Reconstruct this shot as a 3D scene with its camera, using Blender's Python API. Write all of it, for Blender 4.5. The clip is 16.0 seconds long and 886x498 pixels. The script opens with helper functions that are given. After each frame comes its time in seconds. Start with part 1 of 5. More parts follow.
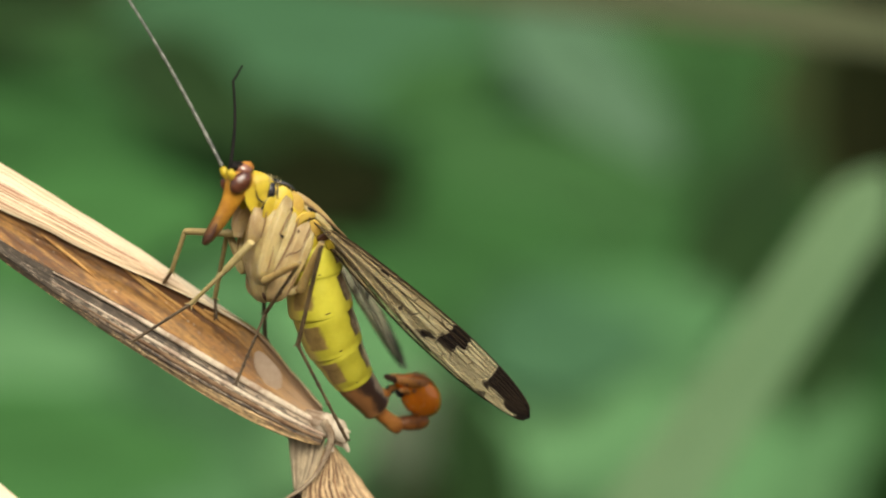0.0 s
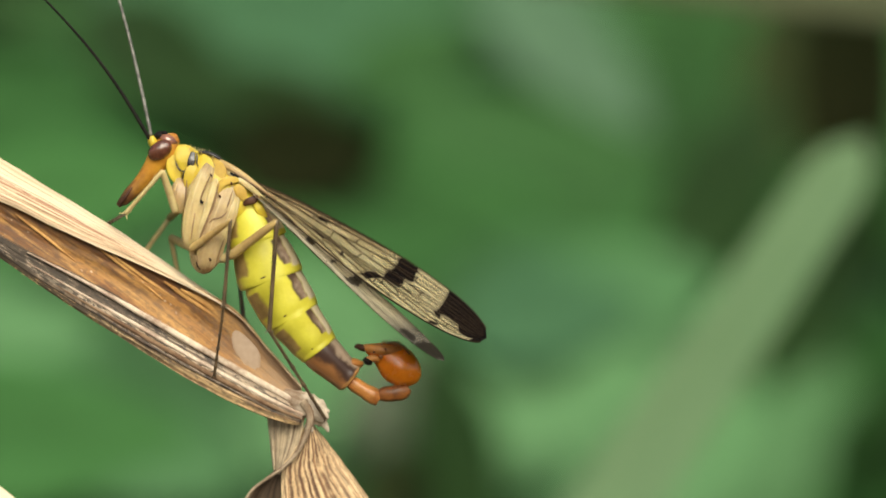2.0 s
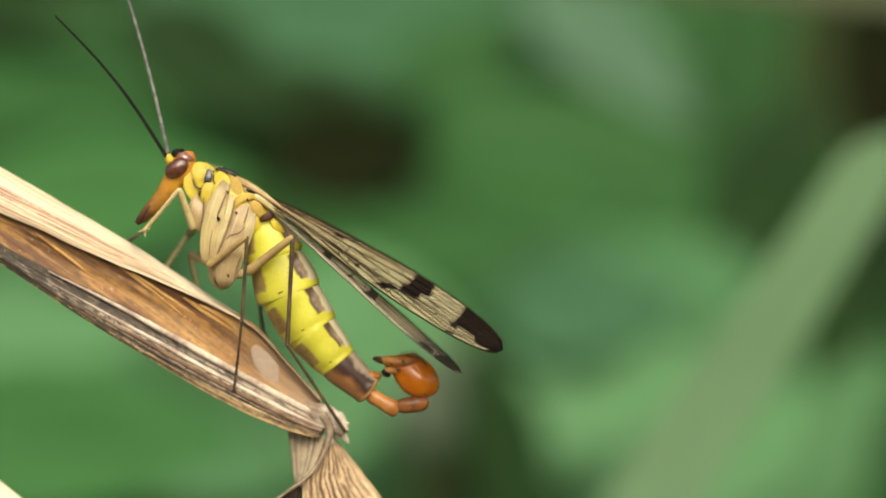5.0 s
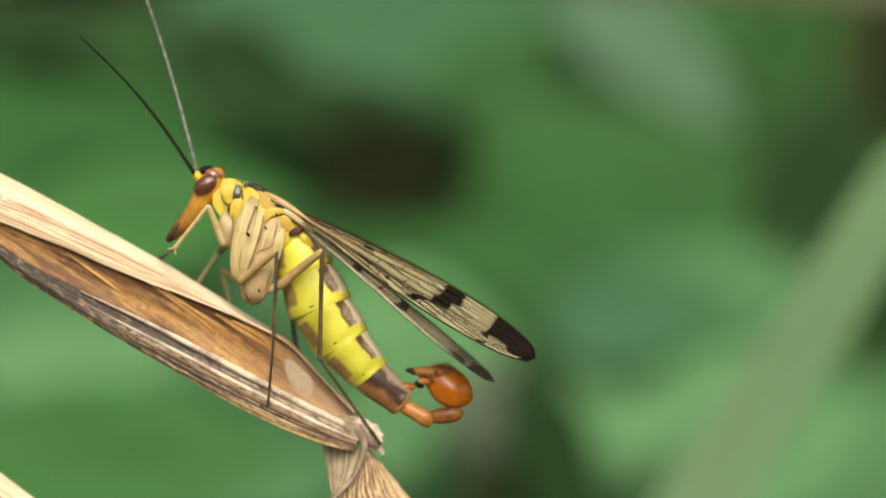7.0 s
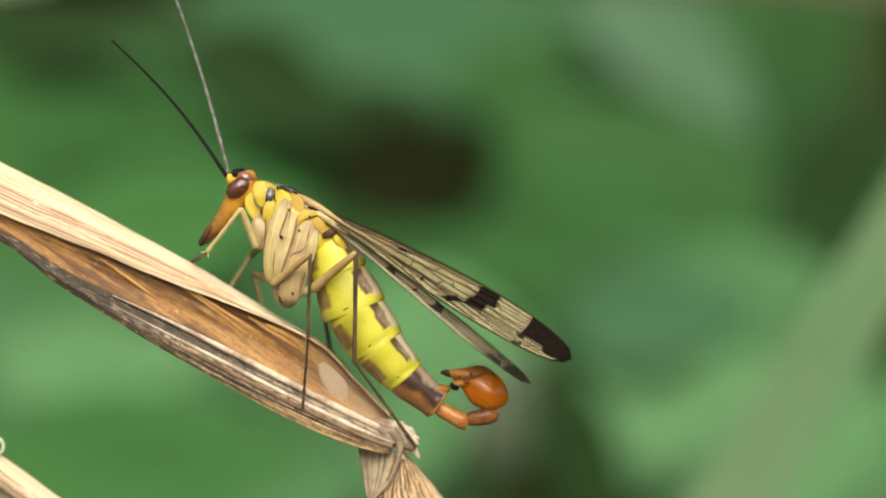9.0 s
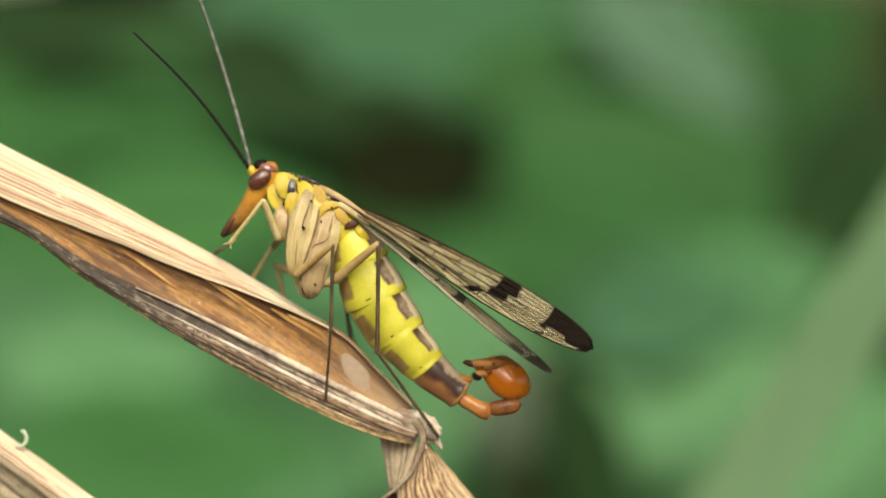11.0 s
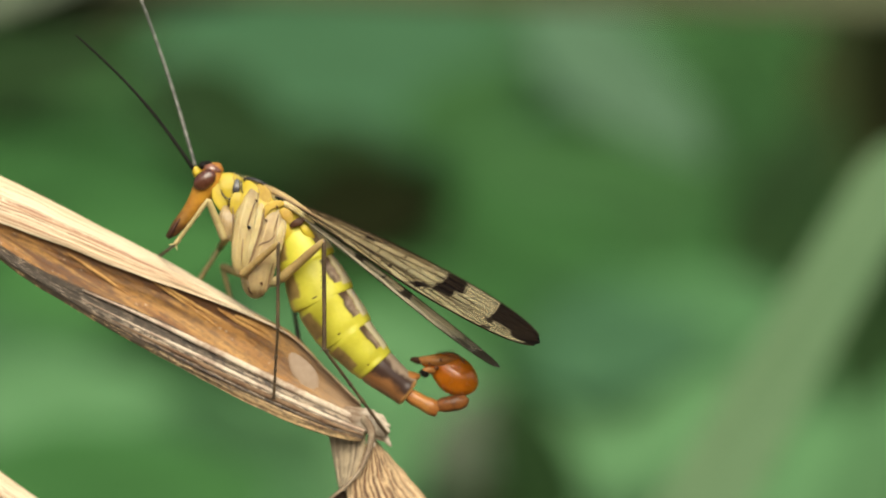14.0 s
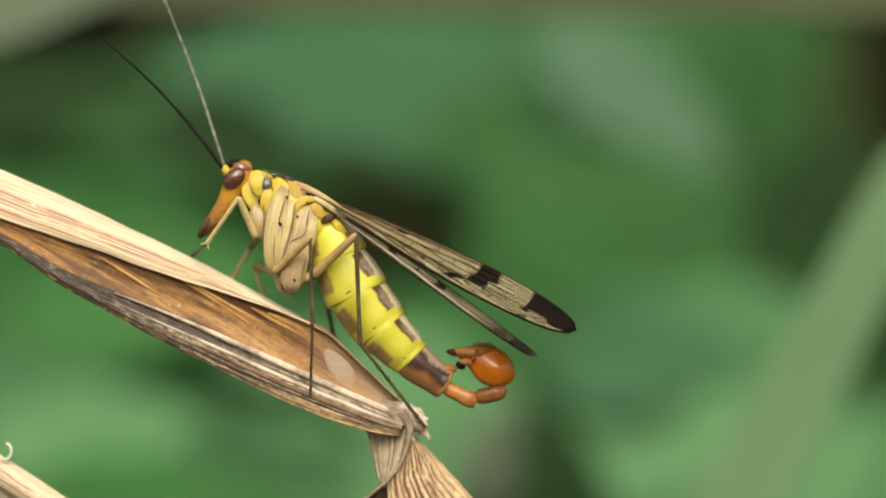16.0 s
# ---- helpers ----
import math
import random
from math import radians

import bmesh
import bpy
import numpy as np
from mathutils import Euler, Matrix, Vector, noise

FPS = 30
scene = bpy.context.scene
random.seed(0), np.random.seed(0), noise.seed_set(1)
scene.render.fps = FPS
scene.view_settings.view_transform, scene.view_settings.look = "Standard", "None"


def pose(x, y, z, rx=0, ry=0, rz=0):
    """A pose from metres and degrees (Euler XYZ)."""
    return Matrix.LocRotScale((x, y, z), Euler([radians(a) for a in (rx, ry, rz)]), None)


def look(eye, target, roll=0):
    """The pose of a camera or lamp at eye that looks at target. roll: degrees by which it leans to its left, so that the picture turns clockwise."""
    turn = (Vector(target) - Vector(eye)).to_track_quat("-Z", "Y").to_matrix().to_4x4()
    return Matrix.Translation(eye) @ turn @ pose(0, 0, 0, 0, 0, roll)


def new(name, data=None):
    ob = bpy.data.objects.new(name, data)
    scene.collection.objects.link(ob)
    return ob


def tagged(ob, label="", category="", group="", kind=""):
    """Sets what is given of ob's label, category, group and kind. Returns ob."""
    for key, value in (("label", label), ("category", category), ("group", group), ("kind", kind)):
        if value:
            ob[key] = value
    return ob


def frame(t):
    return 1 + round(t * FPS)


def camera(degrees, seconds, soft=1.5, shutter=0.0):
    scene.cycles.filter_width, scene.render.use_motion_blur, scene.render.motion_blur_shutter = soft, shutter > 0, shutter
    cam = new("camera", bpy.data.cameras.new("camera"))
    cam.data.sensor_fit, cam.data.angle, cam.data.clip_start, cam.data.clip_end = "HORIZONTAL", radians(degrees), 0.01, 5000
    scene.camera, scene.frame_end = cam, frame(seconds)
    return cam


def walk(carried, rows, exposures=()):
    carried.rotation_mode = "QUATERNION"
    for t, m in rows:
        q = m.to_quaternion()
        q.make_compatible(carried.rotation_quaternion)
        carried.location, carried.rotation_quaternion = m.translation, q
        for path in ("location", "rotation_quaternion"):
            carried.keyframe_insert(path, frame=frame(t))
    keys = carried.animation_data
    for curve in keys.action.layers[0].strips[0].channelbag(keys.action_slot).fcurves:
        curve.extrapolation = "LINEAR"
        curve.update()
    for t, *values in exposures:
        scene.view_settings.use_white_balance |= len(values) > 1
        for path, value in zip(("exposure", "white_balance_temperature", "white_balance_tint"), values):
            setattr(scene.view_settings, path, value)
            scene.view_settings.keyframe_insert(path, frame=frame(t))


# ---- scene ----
# The camera: a long macro lens close to the plant, held by hand. One grid line is 0.025 mm in the plane of the insect.
GRID = 0.001 / 40
REACH = 0.11116
FOCUS = 0.1095
cam = camera(20, 16.0, soft=1.75, shutter=0.3)
cam.data.dof.use_dof = True
cam.data.dof.focus_distance = FOCUS
cam.data.dof.aperture_fstop = 22.0
PATH = [
    (0, -0.00197, -0.11182, -0.00147, 90.749, -3.396, -2.379),
    (0.2, -0.00181, -0.11166, -0.00157, 90.872, -3.340, -2.678),
    (0.5, -0.00157, -0.11142, -0.00172, 90.299, -3.257, -2.805),
    (0.7, -0.00142, -0.11130, -0.00192, 89.965, -3.227, -2.965),
    (1, -0.00120, -0.11111, -0.00223, 90.525, -3.183, -2.846),
    (1.2, -0.00133, -0.11090, -0.00173, 90.236, -3.150, -3.023),
    (1.5, -0.00153, -0.11059, -0.00098, 90.464, -3.101, -3.131),
    (1.7, -0.00180, -0.11064, -0.00096, 90.477, -3.039, -3.066),
    (2, -0.00221, -0.11071, -0.00094, 89.981, -2.945, -2.987),
    (2.2, -0.00239, -0.11082, -0.00122, 89.823, -2.859, -2.980),
    (2.5, -0.00335, -0.11098, -0.00061, 90.191, -2.729, -2.687),
    (2.7, -0.00277, -0.11118, -0.00175, 90.374, -2.757, -2.727),
    (3, -0.00293, -0.11149, -0.00191, 89.655, -2.798, -2.781),
    (3.2, -0.00272, -0.11206, -0.00195, 90.683, -2.745, -2.676),
    (5.3, -0.00020, -0.11156, 0.00037, 89.572, -1.936, -1.481),
    (5.5, -0.00032, -0.11139, 0.00012, 90.053, -1.851, -1.335),
    (5.7, -0.00010, -0.11139, 0.00032, 90.238, -1.587, -0.976),
    (6, 0.00024, -0.11139, 0.00062, 89.625, -1.191, -1.198),
    (6.2, 0.00018, -0.11145, 0.00038, 89.082, -1.064, -1.453),
    (6.5, 0.00009, -0.11155, 0.00003, 89.463, -0.873, -0.517),
    (6.7, 0.00037, -0.11165, 0.00007, 89.877, -0.720, -0.468),
    (7, 0.00080, -0.11180, 0.00013, 89.908, -0.491, -0.362),
    (7.2, 0.00096, -0.11195, -0.00009, 90.215, -0.457, -0.258),
    (7.5, 0.00120, -0.11217, -0.00041, 90.095, -0.406, -0.780),
    (7.7, 0.00080, -0.11217, -0.00029, 90.368, -0.290, -1.190),
    (8, 0.00021, -0.11216, -0.00012, 90.292, -0.116, -0.895),
    (8.2, -0.00031, -0.11184, -0.00026, 89.645, -0.134, -0.699),
    (8.5, -0.00110, -0.11136, -0.00047, 89.742, -0.162, -0.826),
    (8.7, -0.00066, -0.11128, -0.00028, 90.187, -0.097, -0.692),
    (9, -0.00000, -0.11116, 0.00000, 90.000, -0.000, -0.000),
    (9.2, 0.00018, -0.11048, -0.00050, 89.694, 0.060, 0.217),
    (11.3, -0.00148, -0.11180, -0.00046, 90.177, 0.240, -0.202),
    (11.5, -0.00166, -0.11201, -0.00037, 90.252, 0.161, -0.412),
    (11.7, -0.00192, -0.11207, -0.00066, 90.144, 0.209, -0.896),
    (12, -0.00231, -0.11215, -0.00109, 90.825, 0.282, -1.387),
    (12.2, -0.00259, -0.11218, -0.00131, 91.194, 0.380, -1.115),
    (12.5, -0.00301, -0.11222, -0.00165, 90.914, 0.526, -0.959),
    (12.7, -0.00258, -0.11219, -0.00200, 90.570, 0.562, -0.601),
    (13, -0.00193, -0.11214, -0.00252, 91.207, 0.616, -0.827),
    (13.2, -0.00148, -0.11205, -0.00284, 91.439, 0.728, -1.398),
    (13.5, -0.00080, -0.11192, -0.00332, 91.385, 0.895, -1.365),
    (13.7, -0.00078, -0.11187, -0.00330, 91.272, 1.024, -1.468),
    (14, -0.00076, -0.11180, -0.00327, 91.382, 1.218, -1.107),
    (14.2, -0.00092, -0.11158, -0.00275, 91.070, 1.448, -0.731),
    (14.5, -0.00115, -0.11125, -0.00196, 91.288, 1.793, -0.786),
    (14.7, -0.00136, -0.11135, -0.00298, 91.463, 2.025, -0.698),
    (15, -0.00168, -0.11149, -0.00451, 91.639, 2.372, -0.889),
    (15.2, -0.00168, -0.11143, -0.00467, 92.062, 2.560, -0.935),
    (15.5, -0.00169, -0.11133, -0.00491, 91.763, 2.843, -0.808),
    (15.7, -0.00171, -0.11127, -0.00501, 91.748, 2.945, -0.786),
    (16, -0.00175, -0.11119, -0.00515, 92.193, 3.098, -0.783),
]
walk(cam, [(t, pose(x, y, z, rx, ry, rz)) for t, x, y, z, rx, ry, rz in PATH], exposures=[(0, -0.26), (3.2, -0.26), (5.3, -0.22), (9.2, -0.21), (11.3, -0.26), (16, -0.30)])

# ---- light: a hazy high sun and the sky ----
SUN_ELEVATION, SUN_AZIMUTH = 41, 170  # azimuth of the sun, clockwise from +y
world = bpy.data.worlds.new("sky")
scene.world = world
world.use_nodes = True
sky = world.node_tree.nodes.new("ShaderNodeTexSky")
sky.sky_type = "NISHITA"
sky.sun_disc = False
sky.dust_density = 6.0
sky.ozone_density = 0.3
sky.sun_elevation = radians(SUN_ELEVATION)
sky.sun_rotation = radians(SUN_AZIMUTH)
background = world.node_tree.nodes["Background"]
background.inputs[1].default_value = 0.15
world.node_tree.links.new(sky.outputs[0], background.inputs[0])
sun = new("sun", bpy.data.lights.new("sun", "SUN"))
sun.data.energy, sun.data.angle, sun.data.color = 4.0, radians(50), (0.97, 0.965, 0.80)
a, e = radians(SUN_AZIMUTH), radians(SUN_ELEVATION)
sun.matrix_world = look((math.sin(a) * math.cos(e), math.cos(a) * math.cos(e), math.sin(e)), (0, 0, 0))


# ---- helpers for places and meshes ----
def at(u, v, d=0.0):
    """The place on grid line u, v of the view's plan, d millimetres behind the insect's plane."""
    s = GRID * (1 + d * 0.001 / REACH)
    return Vector(((u - 784) * s, d * 0.001, (441 - v) * s))


def part(name, bm, material, parent, label="", kind=""):
    mesh = bpy.data.meshes.new(name)
    bm.normal_update()
    bm.to_mesh(mesh)
    bm.free()
    for p in mesh.polygons:
        p.use_smooth = True
    for m in material if isinstance(material, (list, tuple)) else [material]:
        mesh.materials.append(m)
    ob = new(name, mesh)
    ob.parent = parent
    return tagged(ob, label, kind=kind)


def spline(values, n):
    """n samples of a smooth curve through the values (numbers or vectors)."""
    v = [Vector(x) if not isinstance(x, (int, float)) else x for x in values]
    out = []
    for i in range(n):
        x = i / (n - 1) * (len(v) - 1)
        k = min(int(x), len(v) - 2)
        f = x - k
        p0, p1, p2, p3 = v[max(k - 1, 0)], v[k], v[k + 1], v[min(k + 2, len(v) - 1)]
        out.append(0.5 * ((2 * p1) + (p2 - p0) * f + (2 * p0 - 5 * p1 + 4 * p2 - p3) * f ** 2 + (3 * p1 - p0 - 3 * p2 + p3) * f ** 3))
    return out


def loft(bm, points, across, deep=None, n=16, segs=16, hint=(0, 1, 0), jitter=0.0, mat=0, ease=True, square=1.0):
    """A closed, capped tube along points; across and deep are its half widths in grid units, beside the hint and along it."""
    uv = bm.loops.layers.uv.verify()
    deep = deep or across
    pts = spline(points, n) if ease else [Vector(p) for p in points]
    ra = spline(across, n) if ease else across
    rb = spline(deep, n) if ease else deep
    n = len(pts)
    rings = []
    for i, p in enumerate(pts):
        t = (pts[min(i + 1, n - 1)] - pts[max(i - 1, 0)]).normalized()
        h = Vector(hint)
        up = t.cross(h)
        up = up.normalized() if up.length > 1e-4 else t.orthogonal().normalized()
        side = up.cross(t).normalized()
        ring = []
        for k in range(segs):
            g = 2 * math.pi * k / segs
            j = 1 + jitter * (random.random() - 0.5)
            cg, sg = math.cos(g), math.sin(g)
            cg, sg = math.copysign(abs(cg) ** square, cg), math.copysign(abs(sg) ** square, sg)
            ring.append(bm.verts.new(p + (up * (cg * max(ra[i], 0.05)) - side * (sg * max(rb[i], 0.05))) * GRID * j))
        rings.append(ring)
    for i in range(n - 1):
        for k in range(segs):
            m = (k + 1) % segs
            f = bm.faces.new((rings[i][k], rings[i][m], rings[i + 1][m], rings[i + 1][k]))
            f.material_index = mat
            for lp, c in zip(f.loops, ((i, k), (i, k + 1), (i + 1, k + 1), (i + 1, k))):
                lp[uv].uv = (c[0] / (n - 1), c[1] / segs)
    for ring, back in ((rings[0], False), (rings[-1], True)):
        f = bm.faces.new(ring if back else list(reversed(ring)))
        f.material_index = mat
        for lp in f.loops:
            lp[uv].uv = (1.0 if back else 0.0, 0.5)
    return bm


def ball(bm, c, r, turn=0.0, segs=20, rings=12, mat=0):
    """An ellipsoid at c with half widths r (grid units) along x, y and z, turned about y by degrees."""
    m = Matrix.Translation(c) @ pose(0, 0, 0, 0, turn, 0) @ Matrix.Diagonal((r[0] * GRID, r[1] * GRID, r[2] * GRID, 1))
    made = bmesh.ops.create_uvsphere(bm, u_segments=segs, v_segments=rings, radius=1.0, matrix=m)
    for v in made["verts"]:
        for f in v.link_faces:
            f.material_index = mat
    return bm


def along(p, q, hint=(0, -1, 0)):
    """The pose at p whose x axis runs to q and whose z axis leans to the hint."""
    x = (q - p).normalized()
    y = Vector(hint).cross(x)
    y = y.normalized() if y.length > 1e-6 else x.orthogonal().normalized()
    z = x.cross(y)
    m = Matrix((x, y, z)).transposed().to_4x4()
    m.translation = p
    return m


# ---- materials ----
class Shade:
    """A node material and short ways to add its nodes."""

    def __init__(self, name, rough=0.5, spec=0.5):
        self.m = bpy.data.materials.new(name)
        self.m.use_nodes = True
        self.t = self.m.node_tree
        self.p = self.t.nodes["Principled BSDF"]
        self.put(self.p.inputs["Roughness"], rough)
        self.p.inputs["Specular IOR Level"].default_value = spec

    def put(self, socket, value):
        if isinstance(value, bpy.types.NodeSocket):
            self.t.links.new(value, socket)
        elif isinstance(value, (tuple, list)) and len(value) == 3 and socket.type == "RGBA":
            socket.default_value = (*value, 1)
        else:
            socket.default_value = value

    def node(self, kind, ins=(), **sets):
        n = self.t.nodes.new(kind)
        for k, v in sets.items():
            if k == "op":
                n.operation = v
            elif k == "data":
                n.data_type = v
            elif k == "blend":
                n.blend_type = v
            elif k == "smooth":
                n.interpolation_type = v
        for k, v in ins:
            self.put(n.inputs[k], v)
        return n

    def math(self, op, a, b=0.0):
        return self.node("ShaderNodeMath", ((0, a), (1, b)), op=op).outputs[0]

    def mix(self, f, a, b):
        return self.node("ShaderNodeMix", ((0, f), (6, a), (7, b)), data="RGBA").outputs[2]

    def band(self, x, lo, hi, soft):
        """1 where x lies between lo and hi, with soft edges."""
        up = self.node("ShaderNodeMapRange", ((0, x), (1, lo - soft), (2, lo + soft)), smooth="SMOOTHSTEP").outputs[0]
        down = self.node("ShaderNodeMapRange", ((0, x), (1, hi - soft), (2, hi + soft)), smooth="SMOOTHSTEP").outputs[0]
        return self.math("SUBTRACT", up, down)

    def ramp(self, x, lo, hi):
        return self.node("ShaderNodeMapRange", ((0, x), (1, lo), (2, hi)), smooth="SMOOTHSTEP").outputs[0]

    def coords(self, kind="Object", scale=(1, 1, 1)):
        if kind == "UV":
            c = self.t.nodes.new("ShaderNodeUVMap").outputs[0]
        else:
            c = self.t.nodes.new("ShaderNodeTexCoord").outputs[kind]
        return self.node("ShaderNodeMapping", ((0, c), (3, scale))).outputs[0]

    def uv(self):
        s = self.node("ShaderNodeSeparateXYZ", ((0, self.t.nodes.new("ShaderNodeUVMap").outputs[0]),))
        return s.outputs[0], s.outputs[1]

    def shares(self):
        """How far along the piece and how far across it, each from 0 to 1."""
        n = self.t.nodes.new("ShaderNodeUVMap")
        n.uv_map = "share"
        s = self.node("ShaderNodeSeparateXYZ", ((0, n.outputs[0]),))
        return s.outputs[0], s.outputs[1]

    def lines(self, along_it, across, rows, reach=5.0):
        """Long fine lines at given shares across the piece: place, half width and strength, broken up along the way."""
        out = None
        for i, (f, w, strength) in enumerate(rows):
            way = self.node("ShaderNodeCombineXYZ", ((0, self.math("MULTIPLY", along_it, reach)), (1, i * 7.31))).outputs[0]
            drift = self.math("MULTIPLY", self.math("SUBTRACT", self.noise(way, 1.6, 4, 0.6), 0.5), 0.10)
            broken = self.ramp(self.noise(way, 3.0, 4, 0.65), 0.30, 0.50)
            one = self.math("MULTIPLY", self.band(self.math("ADD", across, drift), f - w, f + w, w * 0.8), self.math("MULTIPLY", broken, strength))
            out = one if out is None else self.math("MAXIMUM", out, one)
        return out

    def noise(self, vec, scale=1.0, detail=4.0, rough=0.55):
        n = self.node("ShaderNodeTexNoise", (("Vector", vec), ("Scale", scale), ("Detail", detail), ("Roughness", rough)))
        return n.outputs[0]

    def bump(self, height, strength, distance):
        n = self.node("ShaderNodeBump", (("Height", height), ("Strength", strength), ("Distance", distance)))
        self.t.links.new(n.outputs[0], self.p.inputs["Normal"])

    def colour(self, c):
        self.put(self.p.inputs["Base Color"], c)
        return self


def skin(name, base, dark, rough=0.45, grain=2500, amount=0.5, spec=0.5, bump=0.00002, sss=0.0, streak=0.0, warm=0.0, coat=0.0):
    """Insect cuticle: two tones in soft blotches, with a fine grained surface; streak adds lines along the piece."""
    s = Shade(name, rough, spec)
    c = s.coords()
    blot = s.ramp(s.noise(c, grain * 0.35, 4), 0.38, 0.64)
    fine = s.noise(c, grain * 3, 3)
    f = s.math("MULTIPLY", s.math("ADD", s.math("MULTIPLY", blot, 0.8), s.math("MULTIPLY", s.ramp(fine, 0.3, 0.7), 0.35)), amount)
    if streak:
        line = s.ramp(s.noise(s.coords("UV", (1.3, 13, 1)), 1.0, 4), 0.46, 0.66)
        f = s.math("ADD", f, s.math("MULTIPLY", line, streak))
    tone = s.mix(s.math("MULTIPLY", s.ramp(s.noise(c, grain * 0.55, 3), 0.40, 0.62), warm), base, (base[0] * 1.02, base[1] * 0.86, base[2] * 0.45))
    s.colour(s.mix(s.math("MINIMUM", f, 1.0), tone, dark))
    s.put(s.p.inputs["Roughness"], s.math("ADD", s.math("MULTIPLY", fine, 0.25), rough - 0.12))
    s.bump(s.math("ADD", fine, s.math("MULTIPLY", blot, 1.5)), 0.4, bump)
    s.p.inputs["Coat Weight"].default_value = coat
    s.p.inputs["Coat Roughness"].default_value = 0.04
    if sss:
        s.p.inputs["Subsurface Weight"].default_value = sss
        s.p.inputs["Subsurface Radius"].default_value = (0.0006, 0.0004, 0.0001)
        s.p.inputs["Subsurface Scale"].default_value = 1.0
    return s.m


def abdomen_skin():
    """Yellow rings with grey-brown patches on the back and low on the sides."""
    s = Shade("abdomen_yellow", 0.42, 0.45)
    c = s.coords()
    u, v = s.uv()
    wob = s.math("MULTIPLY", s.math("SUBTRACT", s.noise(c, 1300, 2), 0.5), 0.06)
    u2, v2 = s.math("ADD", u, wob), s.math("ADD", v, wob)
    fold = s.math("PINGPONG", v2, 0.5)
    back = s.math("MULTIPLY", s.band(u2, 0.27, 0.585, 0.015), s.band(fold, 0.108, 0.168, 0.010))
    rim = s.math("MULTIPLY", s.band(u2, 0.24, 0.66, 0.03), s.band(fold, -1.0, 0.108, 0.012))
    low = s.math("MULTIPLY", s.band(u2, 0.27, 0.57, 0.02), s.band(fold, 0.345, 0.450, 0.014))
    pale_low = s.math("MULTIPLY", s.ramp(fold, 0.40, 0.46), 0.6)
    mottle = s.ramp(s.noise(c, 700, 5, 0.6), 0.34, 0.70)
    yellow = s.mix(mottle, (0.62, 0.575, 0.060), (0.50, 0.46, 0.036))
    col = s.mix(rim, yellow, (0.66, 0.58, 0.40))
    col = s.mix(pale_low, col, (0.62, 0.46, 0.16))
    core = s.math("MULTIPLY", s.ramp(u2, 0.31, 0.44), s.band(fold, 0.085, 0.148, 0.02))
    brown = s.mix(s.math("MULTIPLY", core, 0.9), (0.075, 0.042, 0.026), s.mix(s.ramp(s.noise(c, 2600, 3), 0.35, 0.65), (0.40, 0.31, 0.235), (0.25, 0.175, 0.125)))
    col = s.mix(back, col, brown)
    col = s.mix(s.math("MULTIPLY", low, 0.9), col, s.mix(s.ramp(s.noise(c, 1800, 3), 0.3, 0.7), (0.20, 0.115, 0.05), (0.36, 0.23, 0.09)))
    # small dark pores on the sides
    pore = s.math("MULTIPLY", s.band(u2, 0.665, 0.70, 0.01), s.band(fold, 0.268, 0.285, 0.005))
    s.colour(s.mix(pore, col, (0.06, 0.04, 0.01)))
    s.bump(s.math("ADD", s.noise(c, 6000, 3), s.math("MULTIPLY", s.noise(c, 900, 3), 3.0)), 0.35, 0.00003)
    s.p.inputs["Subsurface Weight"].default_value = 0.2
    s.p.inputs["Subsurface Radius"].default_value = (0.0005, 0.0004, 0.0001)
    s.p.inputs["Subsurface Scale"].default_value = 1.0
    return s.m


